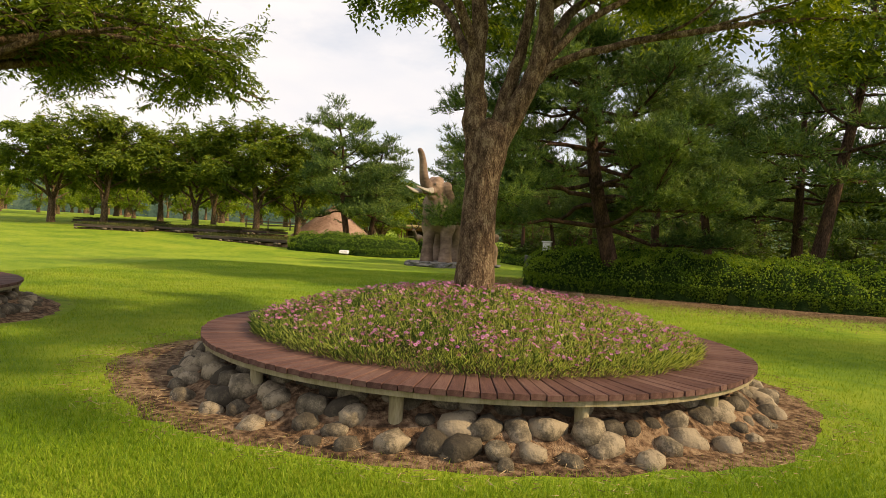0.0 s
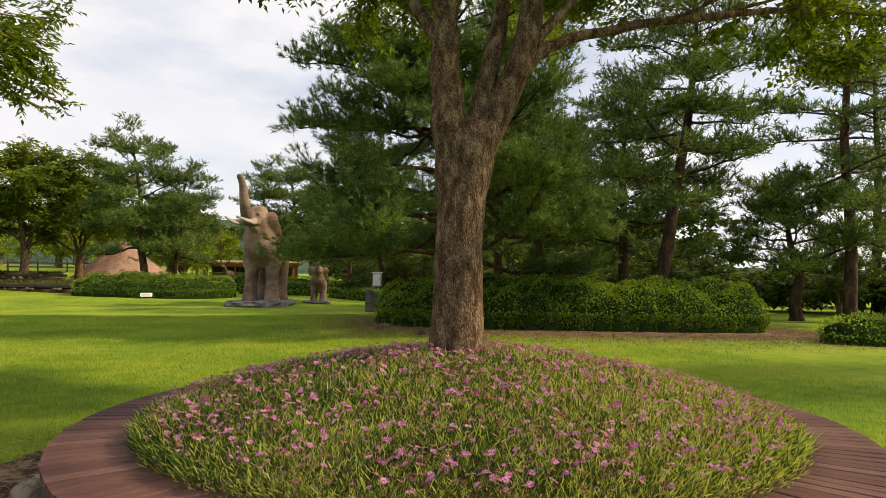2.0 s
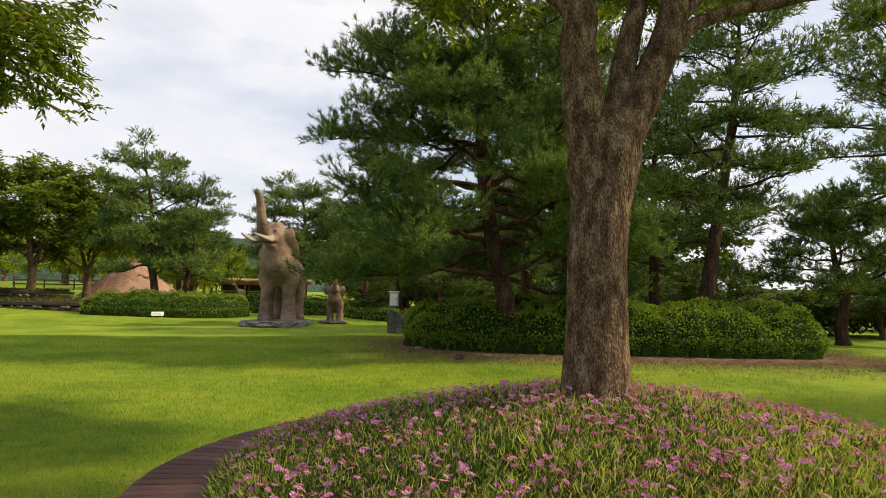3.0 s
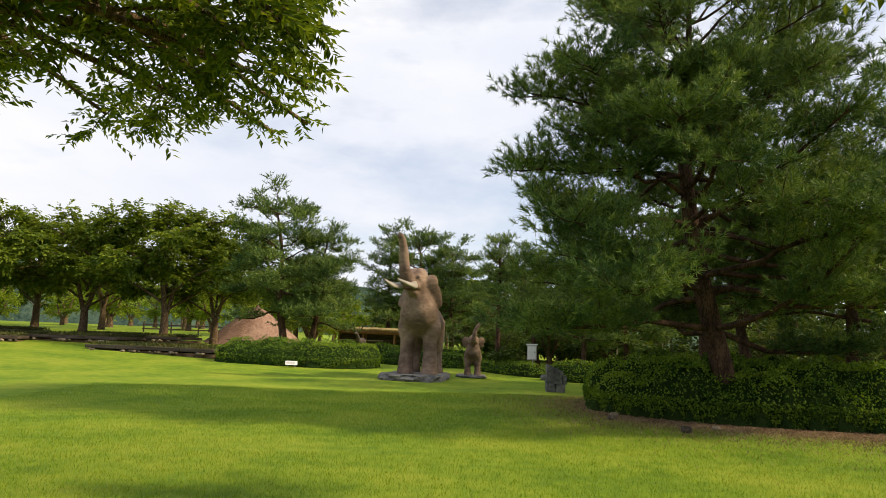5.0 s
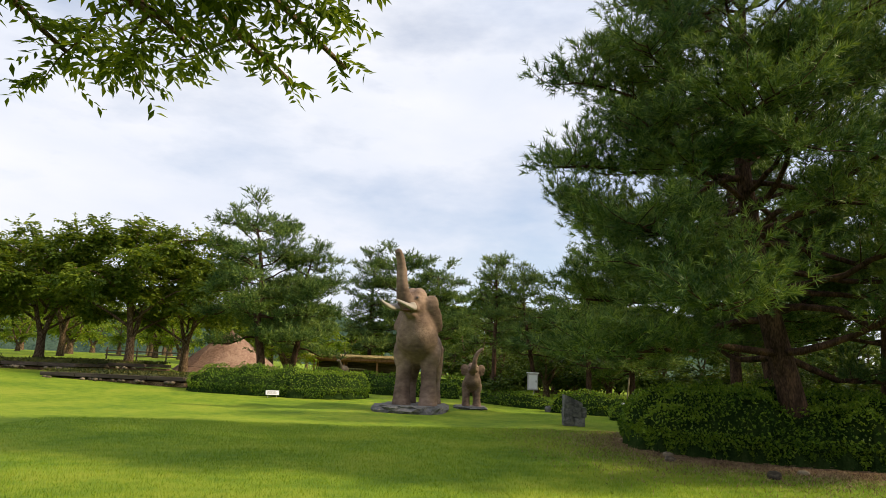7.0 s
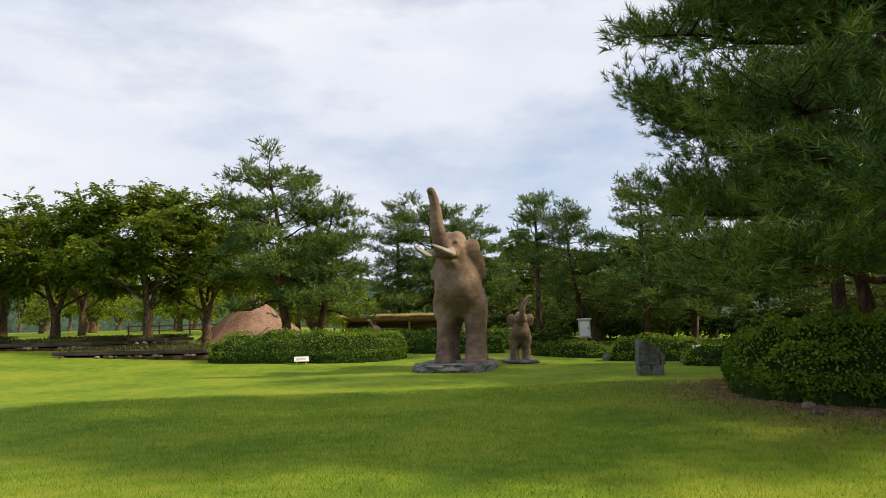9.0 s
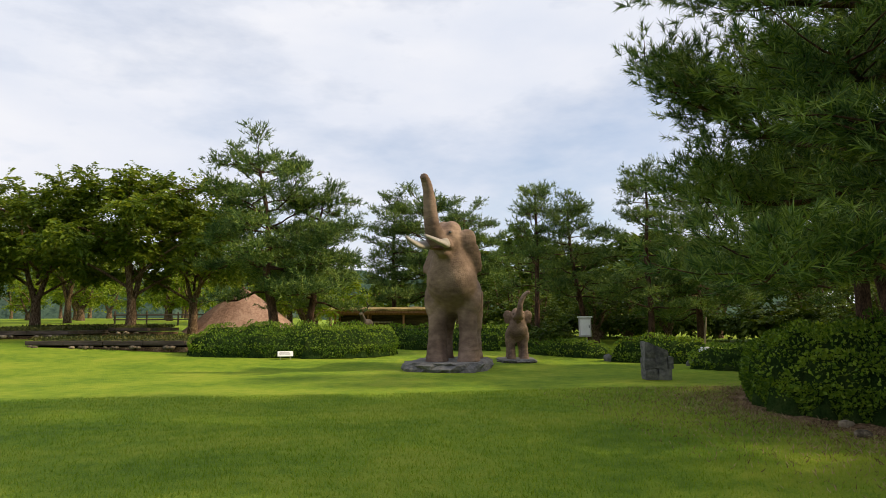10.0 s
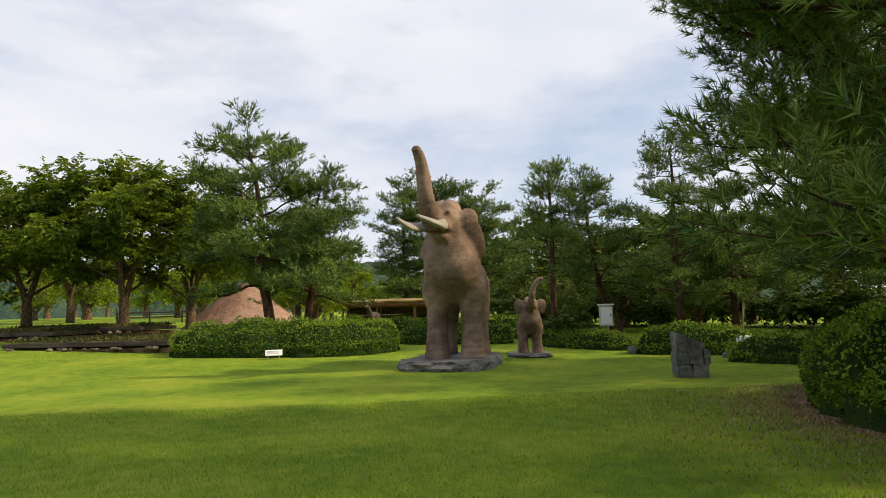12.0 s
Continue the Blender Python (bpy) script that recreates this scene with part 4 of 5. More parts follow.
tree_a = far_tree((-15.0, 45.4, gz(-15, 45.4)), dr, 9.0, 4.2, "dense dark green tree with several brown stems")
tree_b = far_tree((-20.2, 47.2, gz(-20.2, 47.2)), dr, 8.4, 4.0, "rounded green tree with a forked trunk", 2)
for src, x, y, turn, s, lab in ((tree_b, -25.2, 52.0, 100, 1.0, "broad sunlit green tree by the planting bed"), (tree_a, -25.8, 44.9, 70, 0.98, "rounded green tree on the rising lawn"), (tree_b, -12.6, 47.5, 130, 0.95, "green tree with bent pale stems beside the hut"), (tree_b, -29.6, 44.8, 200, 1.0, "sunlit green tree on the rising lawn"), (tree_a, -38.5, 58.5, 10, 0.8, "yellow-green tree at the lawn's edge"), (tree_a, -24, 60, 300, 0.95, "dark green tree farther up the lawn"), (tree_b, -9, 60, 80, 0.9, "green tree behind the thatched hut")):
    more(src, x, y, turn, s, lab)
sap = far_tree((-17, 66, gz(-17, 66)), dr, 4.2, 1.5, "young yellow-green sapling on the far lawn", 2, LEAF_LIGHT, (0.24, 0.13), 330, 7, 2, 5)
sr = np.random.default_rng(71)
for k in range(40):
    x, y = -75 + k * 1.85 + sr.uniform(-1, 1), 68 + sr.uniform(-6, 26)
    more(sap, x, y, sr.uniform(0, 360), sr.uniform(0.75, 1.3), "young yellow-green sapling on the far lawn")
bush_a = far_tree((-6.9, 51, gz(-6.9, 51)), dr, 4.0, 1.8, "light green bushy tree beside the shelter", 4, LEAF_LIGHT, (0.19, 0.11), 460, 8, 3, 7)
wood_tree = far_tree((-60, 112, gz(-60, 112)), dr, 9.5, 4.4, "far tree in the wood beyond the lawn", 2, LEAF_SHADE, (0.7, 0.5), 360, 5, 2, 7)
# its leaf colour carries the shade of the grove
bush_b = far_tree((9.4, 43.5, gz(9.4, 43.5)), dr, 4.2, 1.9, "green bushy tree in the grove, leaves coloured as shaded", 3, LEAF_SHADE, (0.2, 0.12), 420, 8, 3, 7)
for x, y, s in ((6.8, 41, 0.7), (9.6, 39.5, 0.75), (4.4, 42.5, 0.6), (12.4, 30, 0.6), (15.5, 27, 0.55), (20.5, 22.5, 0.5), (22.5, 20, 0.55), (26, 21, 0.6), (14, 33, 0.7), (-7.6, 57, 1.1), (19, 36, 0.9), (24, 40, 0.9), (3.0, 49, 0.6), (7.5, 48, 0.9), (11, 46, 0.9), (4.8, 50, 0.9), (15, 45, 1.0), (18, 42, 0.8), (8.2, 44, 0.7), (22, 33, 0.8), (29, 27, 0.9), (28, 22, 0.7), (16.5, 30.5, 0.6), (5.5, 45.5, 0.6)):
    more(bush_a if x < 0 else bush_b, x, y, x * 50, s, "green bushy undergrowth tree")
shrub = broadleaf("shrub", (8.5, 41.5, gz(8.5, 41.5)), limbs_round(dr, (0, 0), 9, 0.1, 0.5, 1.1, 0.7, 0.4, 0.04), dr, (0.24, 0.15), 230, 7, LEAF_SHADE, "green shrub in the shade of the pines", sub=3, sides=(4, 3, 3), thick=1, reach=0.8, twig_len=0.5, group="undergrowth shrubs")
tagged(shrub, category="shrub")
for k in range(28):
    x = 3.5 + 26 * ((k * 0.618) % 1)
    more(shrub, x, 37.5 - 0.45 * max(0, x - 8) + 12 * ((k * 0.381) % 1), k * 77, 0.7 + 0.8 * ((k * 0.27) % 1), "green shrub in the shade of the pines")
for k in range(16):
    more(shrub, 12.5 + 14 * ((k * 0.618) % 1), 21.5 + 10 * ((k * 0.381) % 1), k * 61, 0.7 + 0.6 * ((k * 0.27) % 1), "green shrub at the edge of the grove")
for k in range(14):
    more(wood_tree, 4 + k * 3.2, 66 + 9 * ((k * 0.618) % 1), k * 50, 0.75 + 0.3 * ((k * 0.38) % 1), "tree closing the back of the grove, coloured as shaded")
# belt of far woods
for k in range(34):
    x = -125 + k * 6.5 + sr.uniform(-2, 2)
    y = 105 + sr.uniform(-8, 25) + (25 if -5 < x < 20 else 0)
    if x > 45:
        continue
    more(wood_tree, x, y, sr.uniform(0, 360), sr.uniform(0.75, 1.2), "far tree in the wood beyond the lawn")

# ---- statues ----
def lump(bm, at, rad, turn=(0, 0, 0)):
    m = Matrix.LocRotScale(Vector(at), Euler([radians(a) for a in turn]), Vector(rad))
    bmesh.ops.create_uvsphere(bm, u_segments=24, v_segments=16, radius=1, matrix=m)


def hose(bm, pts, radii, sides=16):
    pts = np.asarray(pts, float)
    t = np.linspace(0, 1, 24)
    dense = np.array([along(pts, q)[0] for q in t])
    for _ in range(3):
        dense[1:-1] = (dense[:-2] + 2 * dense[1:-1] + dense[2:]) / 4
    rad = np.interp(t, np.linspace(0, 1, len(radii)), radii)
    v, f = tube(dense, rad, sides)
    vs = [bm.verts.new(c) for c in v]
    for q in f:
        bm.faces.new([vs[i] for i in q])
    bm.faces.new([vs[i] for i in range(sides)][::-1])
    bm.faces.new([vs[-sides + i] for i in range(sides)])


def elephant(m, label, calf=False):
    """A standing elephant statue with its head and trunk raised: one mesh. It faces -y."""
    yaw = 0 if calf else radians(-26)

    def turn_head(c):
        k = min(1, max(0, (c.z - 2.6) / 0.8))
        return Matrix.Translation((0, -0.4, 0)) @ Matrix.Rotation(yaw * k, 4, "Z") @ Matrix.Translation((0, 0.4, 0)) @ c

    bm = bmesh.new()
    for x in (-0.46, 0.46):
        hose(bm, [(x, -0.20, 0.0), (x, -0.22, 0.25), (x * 0.98, -0.14, 0.8), (x * 0.92, -0.10, 1.5), (x * 0.75, -0.1, 2.2)], [0.36, 0.31, 0.265, 0.30, 0.36])
        hose(bm, [(x, 1.5, 0.0), (x, 1.45, 0.25), (x * 0.98, 1.55, 0.75), (x * 0.9, 1.42, 1.4), (x * 0.7, 1.3, 2.0)], [0.33, 0.28, 0.26, 0.38, 0.5])
        for q in (-0.16, 0, 0.16):
            lump(bm, (x + q, -0.48, 0.07), (0.085, 0.06, 0.08))
    lump(bm, (0, 0.72, 2.05), (0.80, 1.15, 0.64))
    lump(bm, (0, 1.35, 2.0), (0.74, 0.72, 0.72))
    for x in (-1, 1):
        lump(bm, (x * 0.52, -0.06, 1.78), (0.32, 0.40, 0.60))
    hose(bm, [(0, 0.55, 1.66), (0, 0.16, 1.90), (0, -0.30, 2.32), (0, -0.42, 2.74), (0, -0.46, 3.1), (0, -0.52, 3.4)], [0.38, 0.64, 0.76, 0.62, 0.50, 0.42], 24)
    lump(bm, (0, -0.66, 3.42), (0.46, 0.50, 0.50))
    lump(bm, (0.14, -0.58, 3.70), (0.26, 0.34, 0.31))
    lump(bm, (-0.14, -0.58, 3.70), (0.26, 0.34, 0.31))
    lump(bm, (0, -1.02, 3.42), (0.32, 0.34, 0.30))
    lump(bm, (0, -0.92, 3.00), (0.22, 0.38, 0.14), (-14, 0, 0))
    for x in (-1, 1):
        lump(bm, (x * 0.29, -0.90, 3.62), (0.11, 0.15, 0.11))
        lump(bm, (x * 0.25, -1.10, 3.30), (0.16, 0.24, 0.16))
        if calf:
            lump(bm, (x * 0.70, -0.52, 3.45), (0.36, 0.09, 0.42), (0, 0, x * 14))
            lump(bm, (x * 0.74, -0.48, 3.15), (0.26, 0.08, 0.36), (0, 0, x * 18))
            continue
        lump(bm, (x * 0.56, -0.44, 3.42), (0.30, 0.08, 0.36), (0, x * 8, x * 42))
        lump(bm, (x * 0.64, -0.36, 3.02), (0.28, 0.07, 0.48), (0, x * -6, x * 40))
        lump(bm, (x * 0.76, -0.30, 2.80), (0.16, 0.06, 0.30), (0, x * -10, x * 42))
    hose(bm, [(0, 1.8, 2.3), (0, 2.02, 1.9), (0, 2.06, 1.2)], [0.10, 0.06, 0.04])
    if calf:
        hose(bm, [(0, -1.05, 3.40), (0.0, -1.5, 3.42), (0.05, -1.7, 3.85), (0.1, -1.75, 4.4), (0.30, -1.8, 4.9), (0.58, -1.85, 5.22), (0.76, -1.9, 5.2)], [0.32, 0.27, 0.22, 0.19, 0.17, 0.15, 0.14])
    else:
        hose(bm, [(0, -0.92, 3.42), (0, -1.24, 3.50), (0.0, -1.40, 3.85), (0.0, -1.47, 4.30), (0.0, -1.55, 4.72), (0.0, -1.68, 5.02), (0.0, -1.84, 5.13)], [0.33, 0.27, 0.225, 0.19, 0.16, 0.135, 0.11])
    me = bpy.data.meshes.new("raw")
    bm.to_mesh(me)
    bm.free()
    for v in me.vertices:
        v.co = turn_head(v.co)
    tmp = new("raw_statue", me)
    md = tmp.modifiers.new("skin", "REMESH")
    md.mode, md.voxel_size = "VOXEL", 0.045
    sm = tmp.modifiers.new("soft", "SMOOTH")
    sm.factor, sm.iterations = 0.5, 7
    skin = bpy.data.meshes.new_from_object(tmp.evaluated_get(bpy.context.evaluated_depsgraph_get()))
    bpy.data.objects.remove(tmp)
    bm = bmesh.new()
    bm.from_mesh(skin)
    for v in bm.verts:                                  # folds and sags of the hide
        c = v.co
        k = 0.012 * noise.noise(c * 3.0) + 0.005 * noise.noise(Vector((c.x * 5, c.y * 5, c.z * 14)))
        if c.z > 3.7 and c.y < -1.15:
            k += 0.005 * math.sin(c.z * 75)
        if c.z < 1.0:
            k += 0.006 * math.sin(c.z * 42 + 3 * noise.noise(c * 2))
        v.co = c + v.normal * k
    for f in bm.faces:
        f.smooth, f.material_index = True, 0
    n0, v0 = len(bm.faces), len(bm.verts)
    if not calf:
        for x in (-1, 1):
            hose(bm, [(x * 0.25, -1.10, 3.34), (x * 0.34, -1.42, 3.25), (x * 0.39, -1.70, 3.26), (x * 0.37, -1.96, 3.33), (x * 0.30, -2.18, 3.42)], [0.13, 0.12, 0.105, 0.085, 0.04], 12)
    bm.faces.ensure_lookup_table()
    for f in bm.faces[n0:]:
        f.smooth, f.material_index = True, 1
    n1 = len(bm.faces)
    lump(bm, (0, -1.28, 3.15), (0.16, 0.14, 0.045), (-10, 0, 0))
    bm.faces.ensure_lookup_table()
    for f in bm.faces[n1:]:
        f.smooth, f.material_index = True, 2
    n2 = len(bm.faces)
    for x in (-1, 1):
        lump(bm, (x * 0.36, -1.0, 3.62), (0.035, 0.045, 0.035))
    bm.faces.ensure_lookup_table()
    for f in bm.faces[n2:]:
        f.material_index = 3
    bm.verts.ensure_lookup_table()
    for v in bm.verts[v0:]:
        v.co = turn_head(v.co)
    out = bpy.data.meshes.new("elephant_statue")
    bm.to_mesh(out)
    bm.free()
    for x in (HIDE, IVORY, MOUTH, INK):
        out.materials.append(x)
    return tagged(link("elephant_statue", out, m=m), label, "statue", "elephant statues")


def plinth(cx, cy, rx, ry, h, turn, label, seed):
    """A rough flat slab of grey rock."""
    bm = bmesh.new()
    r = np.random.default_rng(seed)
    n, rows = 44, [(0.0, 1.0), (0.45, 1.02), (0.8, 0.98), (1.0, 0.92), (1.02, 0.5), (1.0, 0.02)]
    loops = []
    for k, (z, s) in enumerate(rows):
        ring = []
        for q in range(n):
            a = q * 2 * math.pi / n
            e = 1 / (abs(math.cos(a)) ** 3.5 + abs(math.sin(a)) ** 3.5) ** (1 / 3.5)
            w = s * (1 + 0.11 * noise.noise(Vector((math.cos(a) * 3.5, math.sin(a) * 3.5, z * 3 + seed))) + 0.06 * r.random() * (k < 4))
            ring.append(bm.verts.new((rx * e * w * math.cos(a), ry * e * w * math.sin(a), h * z * (1 + (0.18 * r.random() - 0.09 if 0 < k < 4 else 0)))))
        loops.append(ring)
    for a, b in zip(loops, loops[1:]):
        for q in range(n):
            bm.faces.new((a[q], a[(q + 1) % n], b[(q + 1) % n], b[q]))
    me = bpy.data.meshes.new("rock_plinth")
    bm.to_mesh(me)
    bm.free()
    me.materials.append(GREY_STONE)
    return tagged(link("rock_plinth", me, m=pose(cx, cy, gz(cx, cy) - 0.03, 0, 0, turn)), label, "plinth", "statue plinths")


plinth(-1.22, 31.15, 1.16, 1.95, 0.26, -17, "flat rough grey rock slab under the statue", 3)
elephant(pose(-1.18, 30.6, 0.2, 0, 0, -14) @ Matrix.Diagonal((0.99, 1, 1.0, 1)), "large brown elephant statue with raised trunk and tusks")
plinth(1.3, 33.4, 0.62, 1.0, 0.11, -6, "small flat grey rock slab under the calf", 5)
elephant(pose(1.33, 33.25, gz(1.3, 33.25) + 0.06, 0, 0, -8) @ Matrix.Diagonal((0.465, 0.45, 0.42, 1)), "small brown elephant calf statue with raised trunk", True)

# ---- standing stone: blocks piled into a slanted slab ----
def standing_stone(x, y, turn):
    ob = root("standing_stone", pose(x, y, gz(x, y), 0, 0, turn), "grey slanted standing stone of rough blocks", "stone")
    r = np.random.default_rng(81)
    cells = [(-0.20, 0.0, 0.36, 0.26), (0.17, 0.0, 0.38, 0.26), (-0.24, 0.25, 0.30, 0.27), (0.07, 0.25, 0.34, 0.36), (0.33, 0.25, 0.17, 0.40), (-0.22, 0.50, 0.32, 0.40), (0.08, 0.58, 0.36, 0.30)]
    for cx, cz, w, h in cells:
        bm = bmesh.new()
        bmesh.ops.create_cube(bm, size=1)
        bmesh.ops.subdivide_edges(bm, edges=bm.edges, cuts=3, use_grid_fill=True)
        off = Vector(r.uniform(-9, 9, 3))
        for v in bm.verts:
            c = v.co
            p = Vector((0.84 * (cx + c.x * (w - 0.012)), c.y * 0.36, cz + (c.z + 0.5) * (h - 0.008)))
            p.z -= max(0, p.z - 0.45) * max(0, p.x + 0.30) * 0.95
            rnd = (abs(c.x) > 0.45) + (abs(c.y) > 0.45) + (abs(c.z) > 0.45)
            p -= Vector((c.x * w, c.y * 0.3, c.z * h)) * 0.035 * max(0, rnd - 1)
            p += Vector((noise.noise(p * 4 + off), noise.noise(p * 4 + off * 2), noise.noise(p * 4 + off * 3))) * 0.022
            v.co = p
        part("block", bm, GREY_STONE, ob, smooth=False)
    return ob


standing_stone(2.93, 26.2, -8)

# ---- loose stones on the grass ----
for x, y, s, lab in ((2.0, 18.75, 0.085, "pale round stone on the soil"), (2.72, 16.9, 0.12, "flat pale stone on the grass"), (3.5, 17.3, 0.08, "pale upright stone on the soil"), (2.3, 19.4, 0.09, "small grey stone by the hedge"), (4.55, 33.3, 0.26, "grey boulder between the bushes"), (5.9, 30.2, 0.20, "low grey boulder in the grass"), (6.9, 29.6, 0.22, "grey boulder at the bush")):
    rr = np.random.default_rng(int(x * 100))
    tagged(link("boulder", stone_mesh("boulder", rr, ROCK if s < 0.2 else GREY_STONE, 3, 0.2, (1.25, 0.9, 0.7), 0.3), m=pose(x, y, gz(x, y) + s * 0.3, 0, 0, x * 90) @ Matrix.Scale(s, 4)), lab, "stone", "loose stones")

# ---- little sign before the hedge ----
sign = root("sign", pose(-6.28, 33.75, gz(-6.28, 33.75), 0, 0, 8) @ Matrix.Scale(0.8, 4), "small white information sign on two short legs", "sign")
panel = part("panel", box_bm(0.62, 0.03, 0.30, (0, 0, 0.0), 0.008, turn=pose(0, 0, 0.14, -48)), WHITE, sign)
for x in (-0.2, 0.2):
    part("leg", box_bm(0.035, 0.035, 0.24, (x, 0.10, -0.02), 0.004), GREY_METAL, sign)
lines = bmesh.new()
for k in range(4):
    box_bm(0.46 - 0.07 * (k % 2), 0.004, 0.014, (-0.03, 0, 0), bm=lines, turn=pose(0, 0, 0.14, -48) @ pose(0, -0.017, 0.07 + 0.045 * k))
part("lettering", lines, INK, panel, "grey bars of small writing")

# ---- instrument box on a pole ----
ibox = root("instrument_box", pose(4.5, 35.7, gz(4.5, 35.7), 0, 0, -14), "pale grey metal box on a thin pole", "box")
part("cabinet", box_bm(0.44, 0.34, 0.70, (0, 0, 0.62), 0.015), GREY_METAL, ibox)
part("roof", box_bm(0.54, 0.44, 0.05, (0, 0, 1.324), 0.012), WHITE, ibox)
door = part("door", box_bm(0.36, 0.012, 0.58, (0, -0.178, 0.68), 0.004), WHITE, ibox)
part("latch", box_bm(0.03, 0.02, 0.09, (0.14, -0.194, 0.95), 0.004), INK, door, "small dark latch")
part("pole", box_bm(0.06, 0.06, 0.64, (0.05, 0, -0.02), 0.01), GREY_METAL, ibox)

# ---- white marker and stake by the far bushes ----
mk = root("marker_block", pose(6.75, 31.0, gz(6.75, 31), 0, 0, 15), "white block with a leaning pale stake behind bushes", "marker")
part("block", box_bm(0.40, 0.3, 0.52, (0, 0, 0), 0.03), WHITE, mk)
part("stake", box_bm(0.05, 0.05, 1.45, (0.1, 0.25, 0), 0.01, turn=pose(0, 0, 0, 0, 7, 0)), BARE_WOOD, mk, "pale leaning wooden stake")

# ---- thatched hut ----
def hut(x, y, R, H):
    ob = root("thatched_hut", pose(x, y, gz(x, y)), "conical thatched hut with reddish-brown reed roof", "hut")
    n = 64
    prof = [(1.0, 0.0), (0.84, 0.18), (0.67, 0.375), (0.50, 0.56), (0.33, 0.74), (0.165, 0.905), (0.03, 1.0)]
    rows = [(R * q, 0.10 + (H - 0.10) * z) for q, z in prof]
    for k in range(len(rows) - 1):
        (r0, z0), (r1, z1) = rows[k], rows[k + 1]
        a = np.arange(n) * 2 * math.pi / n
        w = 1 + 0.006 * np.sin(a * 17 + k) + 0.005 * np.sin(a * 29 + 2 * k)
        p = [(r0 + 0.012, z0 - 0.01), (r1, z1), (max(0.01, r1 - 0.10), z1), (max(0.02, r0 - 0.14), z0 - 0.02)]
        V = np.concatenate([np.column_stack([np.cos(a) * q * w, np.sin(a) * q * w, np.full(n, z)]) for q, z in p])
        F = np.array([[i * n + q, i * n + (q + 1) % n, ((i + 1) % 4) * n + (q + 1) % n, ((i + 1) % 4) * n + q] for i in range(4) for q in range(n)])
        link("thatch_course", mesh_of("thatch_course", [(V, F, 0)], [THATCH]), ob)
    v, f = tube([(0, 0, -0.1), (0, 0, 0.4)], [R * 0.9, R * 0.9], 32)
    link("wall", mesh_of("wall", [(v, f, 0)], [DARK_WOOD], True), ob)
    v, f = tube([(0, 0, H - 0.12), (0, 0, H + 0.12)], [0.14, 0.07], 10)
    link("cap", mesh_of("cap", [(v, f, 0)], [THATCH], True), ob)
    return ob


hut(-10.5, 50.0, 3.3, 2.55)

# ---- open shelter with straw roof ----
def shelter(x, y, W, D, turn):
    ob = root("shelter", pose(x, y, gz(x, y), 0, 0, turn), "open timber shelter with a straw-covered roof", "shelter")
    H = 1.25
    for px in (-W / 2 + 0.2, -W / 6, W / 6, W / 2 - 0.2):
        for py in (-D / 2 + 0.2, D / 2 - 0.2):
            part("post", box_bm(0.13, 0.13, H, (px, py, 0), 0.015), RED_WOOD, ob)
    for py in (-D / 2 + 0.2, D / 2 - 0.2):
        part("beam", box_bm(W, 0.12, 0.16, (0, py, H), 0.01), RED_WOOD, ob)
    part("fascia", box_bm(W + 0.5, 0.05, 0.16, (0, -D / 2 - 0.15, H + 0.08), 0.008), RED_WOOD, ob)
    bm = bmesh.new()
    bmesh.ops.create_grid(bm, x_segments=30, y_segments=14, size=0.5)
    for v in bm.verts:
        u, w = v.co.x, v.co.y
        v.co = Vector((u * (W + 0.6), w * (D + 0.5), H + 0.25 + 0.16 * (1 - abs(w) * 2) + 0.05 * noise.noise(Vector((u * 14, w * 9, 2)))))
    ex = bmesh.ops.extrude_face_region(bm, geom=list(bm.faces))
    bmesh.ops.translate(bm, vec=(0, 0, 0.09), verts=[v for v in ex["geom"] if isinstance(v, bmesh.types.BMVert)])
    part("roof", bm, STRAW_ROOF, ob, "golden straw laid on boards")
    part("back_wall", box_bm(W - 0.4, 0.08, H, (0, D / 2 - 0.2 + 0.11, 0)), DARK_WOOD, ob)
    r = np.random.default_rng(9)
    n = 700
    p = np.column_stack([r.uniform(-W / 2 - 0.3, W / 2 + 0.3, n), np.full(n, -D / 2 - 0.24), np.full(n, H + 0.32)])
    d = np.column_stack([r.normal(size=n) * 0.4, -np.ones(n) * 0.6, -np.abs(r.normal(size=n)) * 0.5 + 0.2])
    tagged(link("straw_fringe", mesh_of("straw_fringe", [(*blades(p, d, r.uniform(0.1, 0.25, n), np.full(n, 0.03), r), 0)], [STRAW_ROOF]), ob), kind="stuff")
    part("rail", box_bm(W / 2, 0.05, 0.08, (-W / 5, -D / 2 + 0.2, 0.75), 0.01), BARE_WOOD, ob)
    return ob


shelter(-2.3, 54.0, 6.6, 3.0, -4)

# ---- dark stag statue before the shelter ----
bm = bmesh.new()
for x in (-0.14, 0.14):
    for yy in (-0.35, 0.4):
        hose(bm, [(x, yy, 0), (x, yy, 0.5), (x * 0.8, yy, 0.9)], [0.05, 0.05, 0.1], 8)
lump(bm, (0, 0, 1.0), (0.24, 0.62, 0.28))
hose(bm, [(0, -0.45, 1.1), (0, -0.65, 1.45), (0, -0.72, 1.6)], [0.2, 0.13, 0.1], 10)
lump(bm, (0, -0.86, 1.62), (0.09, 0.24, 0.10), (15, 0, 0))
for x in (-1, 1):
    hose(bm, [(x * 0.05, -0.7, 1.7), (x * 0.3, -0.6, 1.9), (x * 0.42, -0.6, 2.15), (x * 0.3, -0.7, 2.4)], [0.06, 0.05, 0.045, 0.025], 7)
    hose(bm, [(x * 0.25, -0.62, 1.86), (x * 0.3, -0.9, 2.05)], [0.045, 0.022], 6)
    hose(bm, [(x * 0.42, -0.6, 2.1), (x * 0.62, -0.6, 2.3)], [0.04, 0.02], 6)
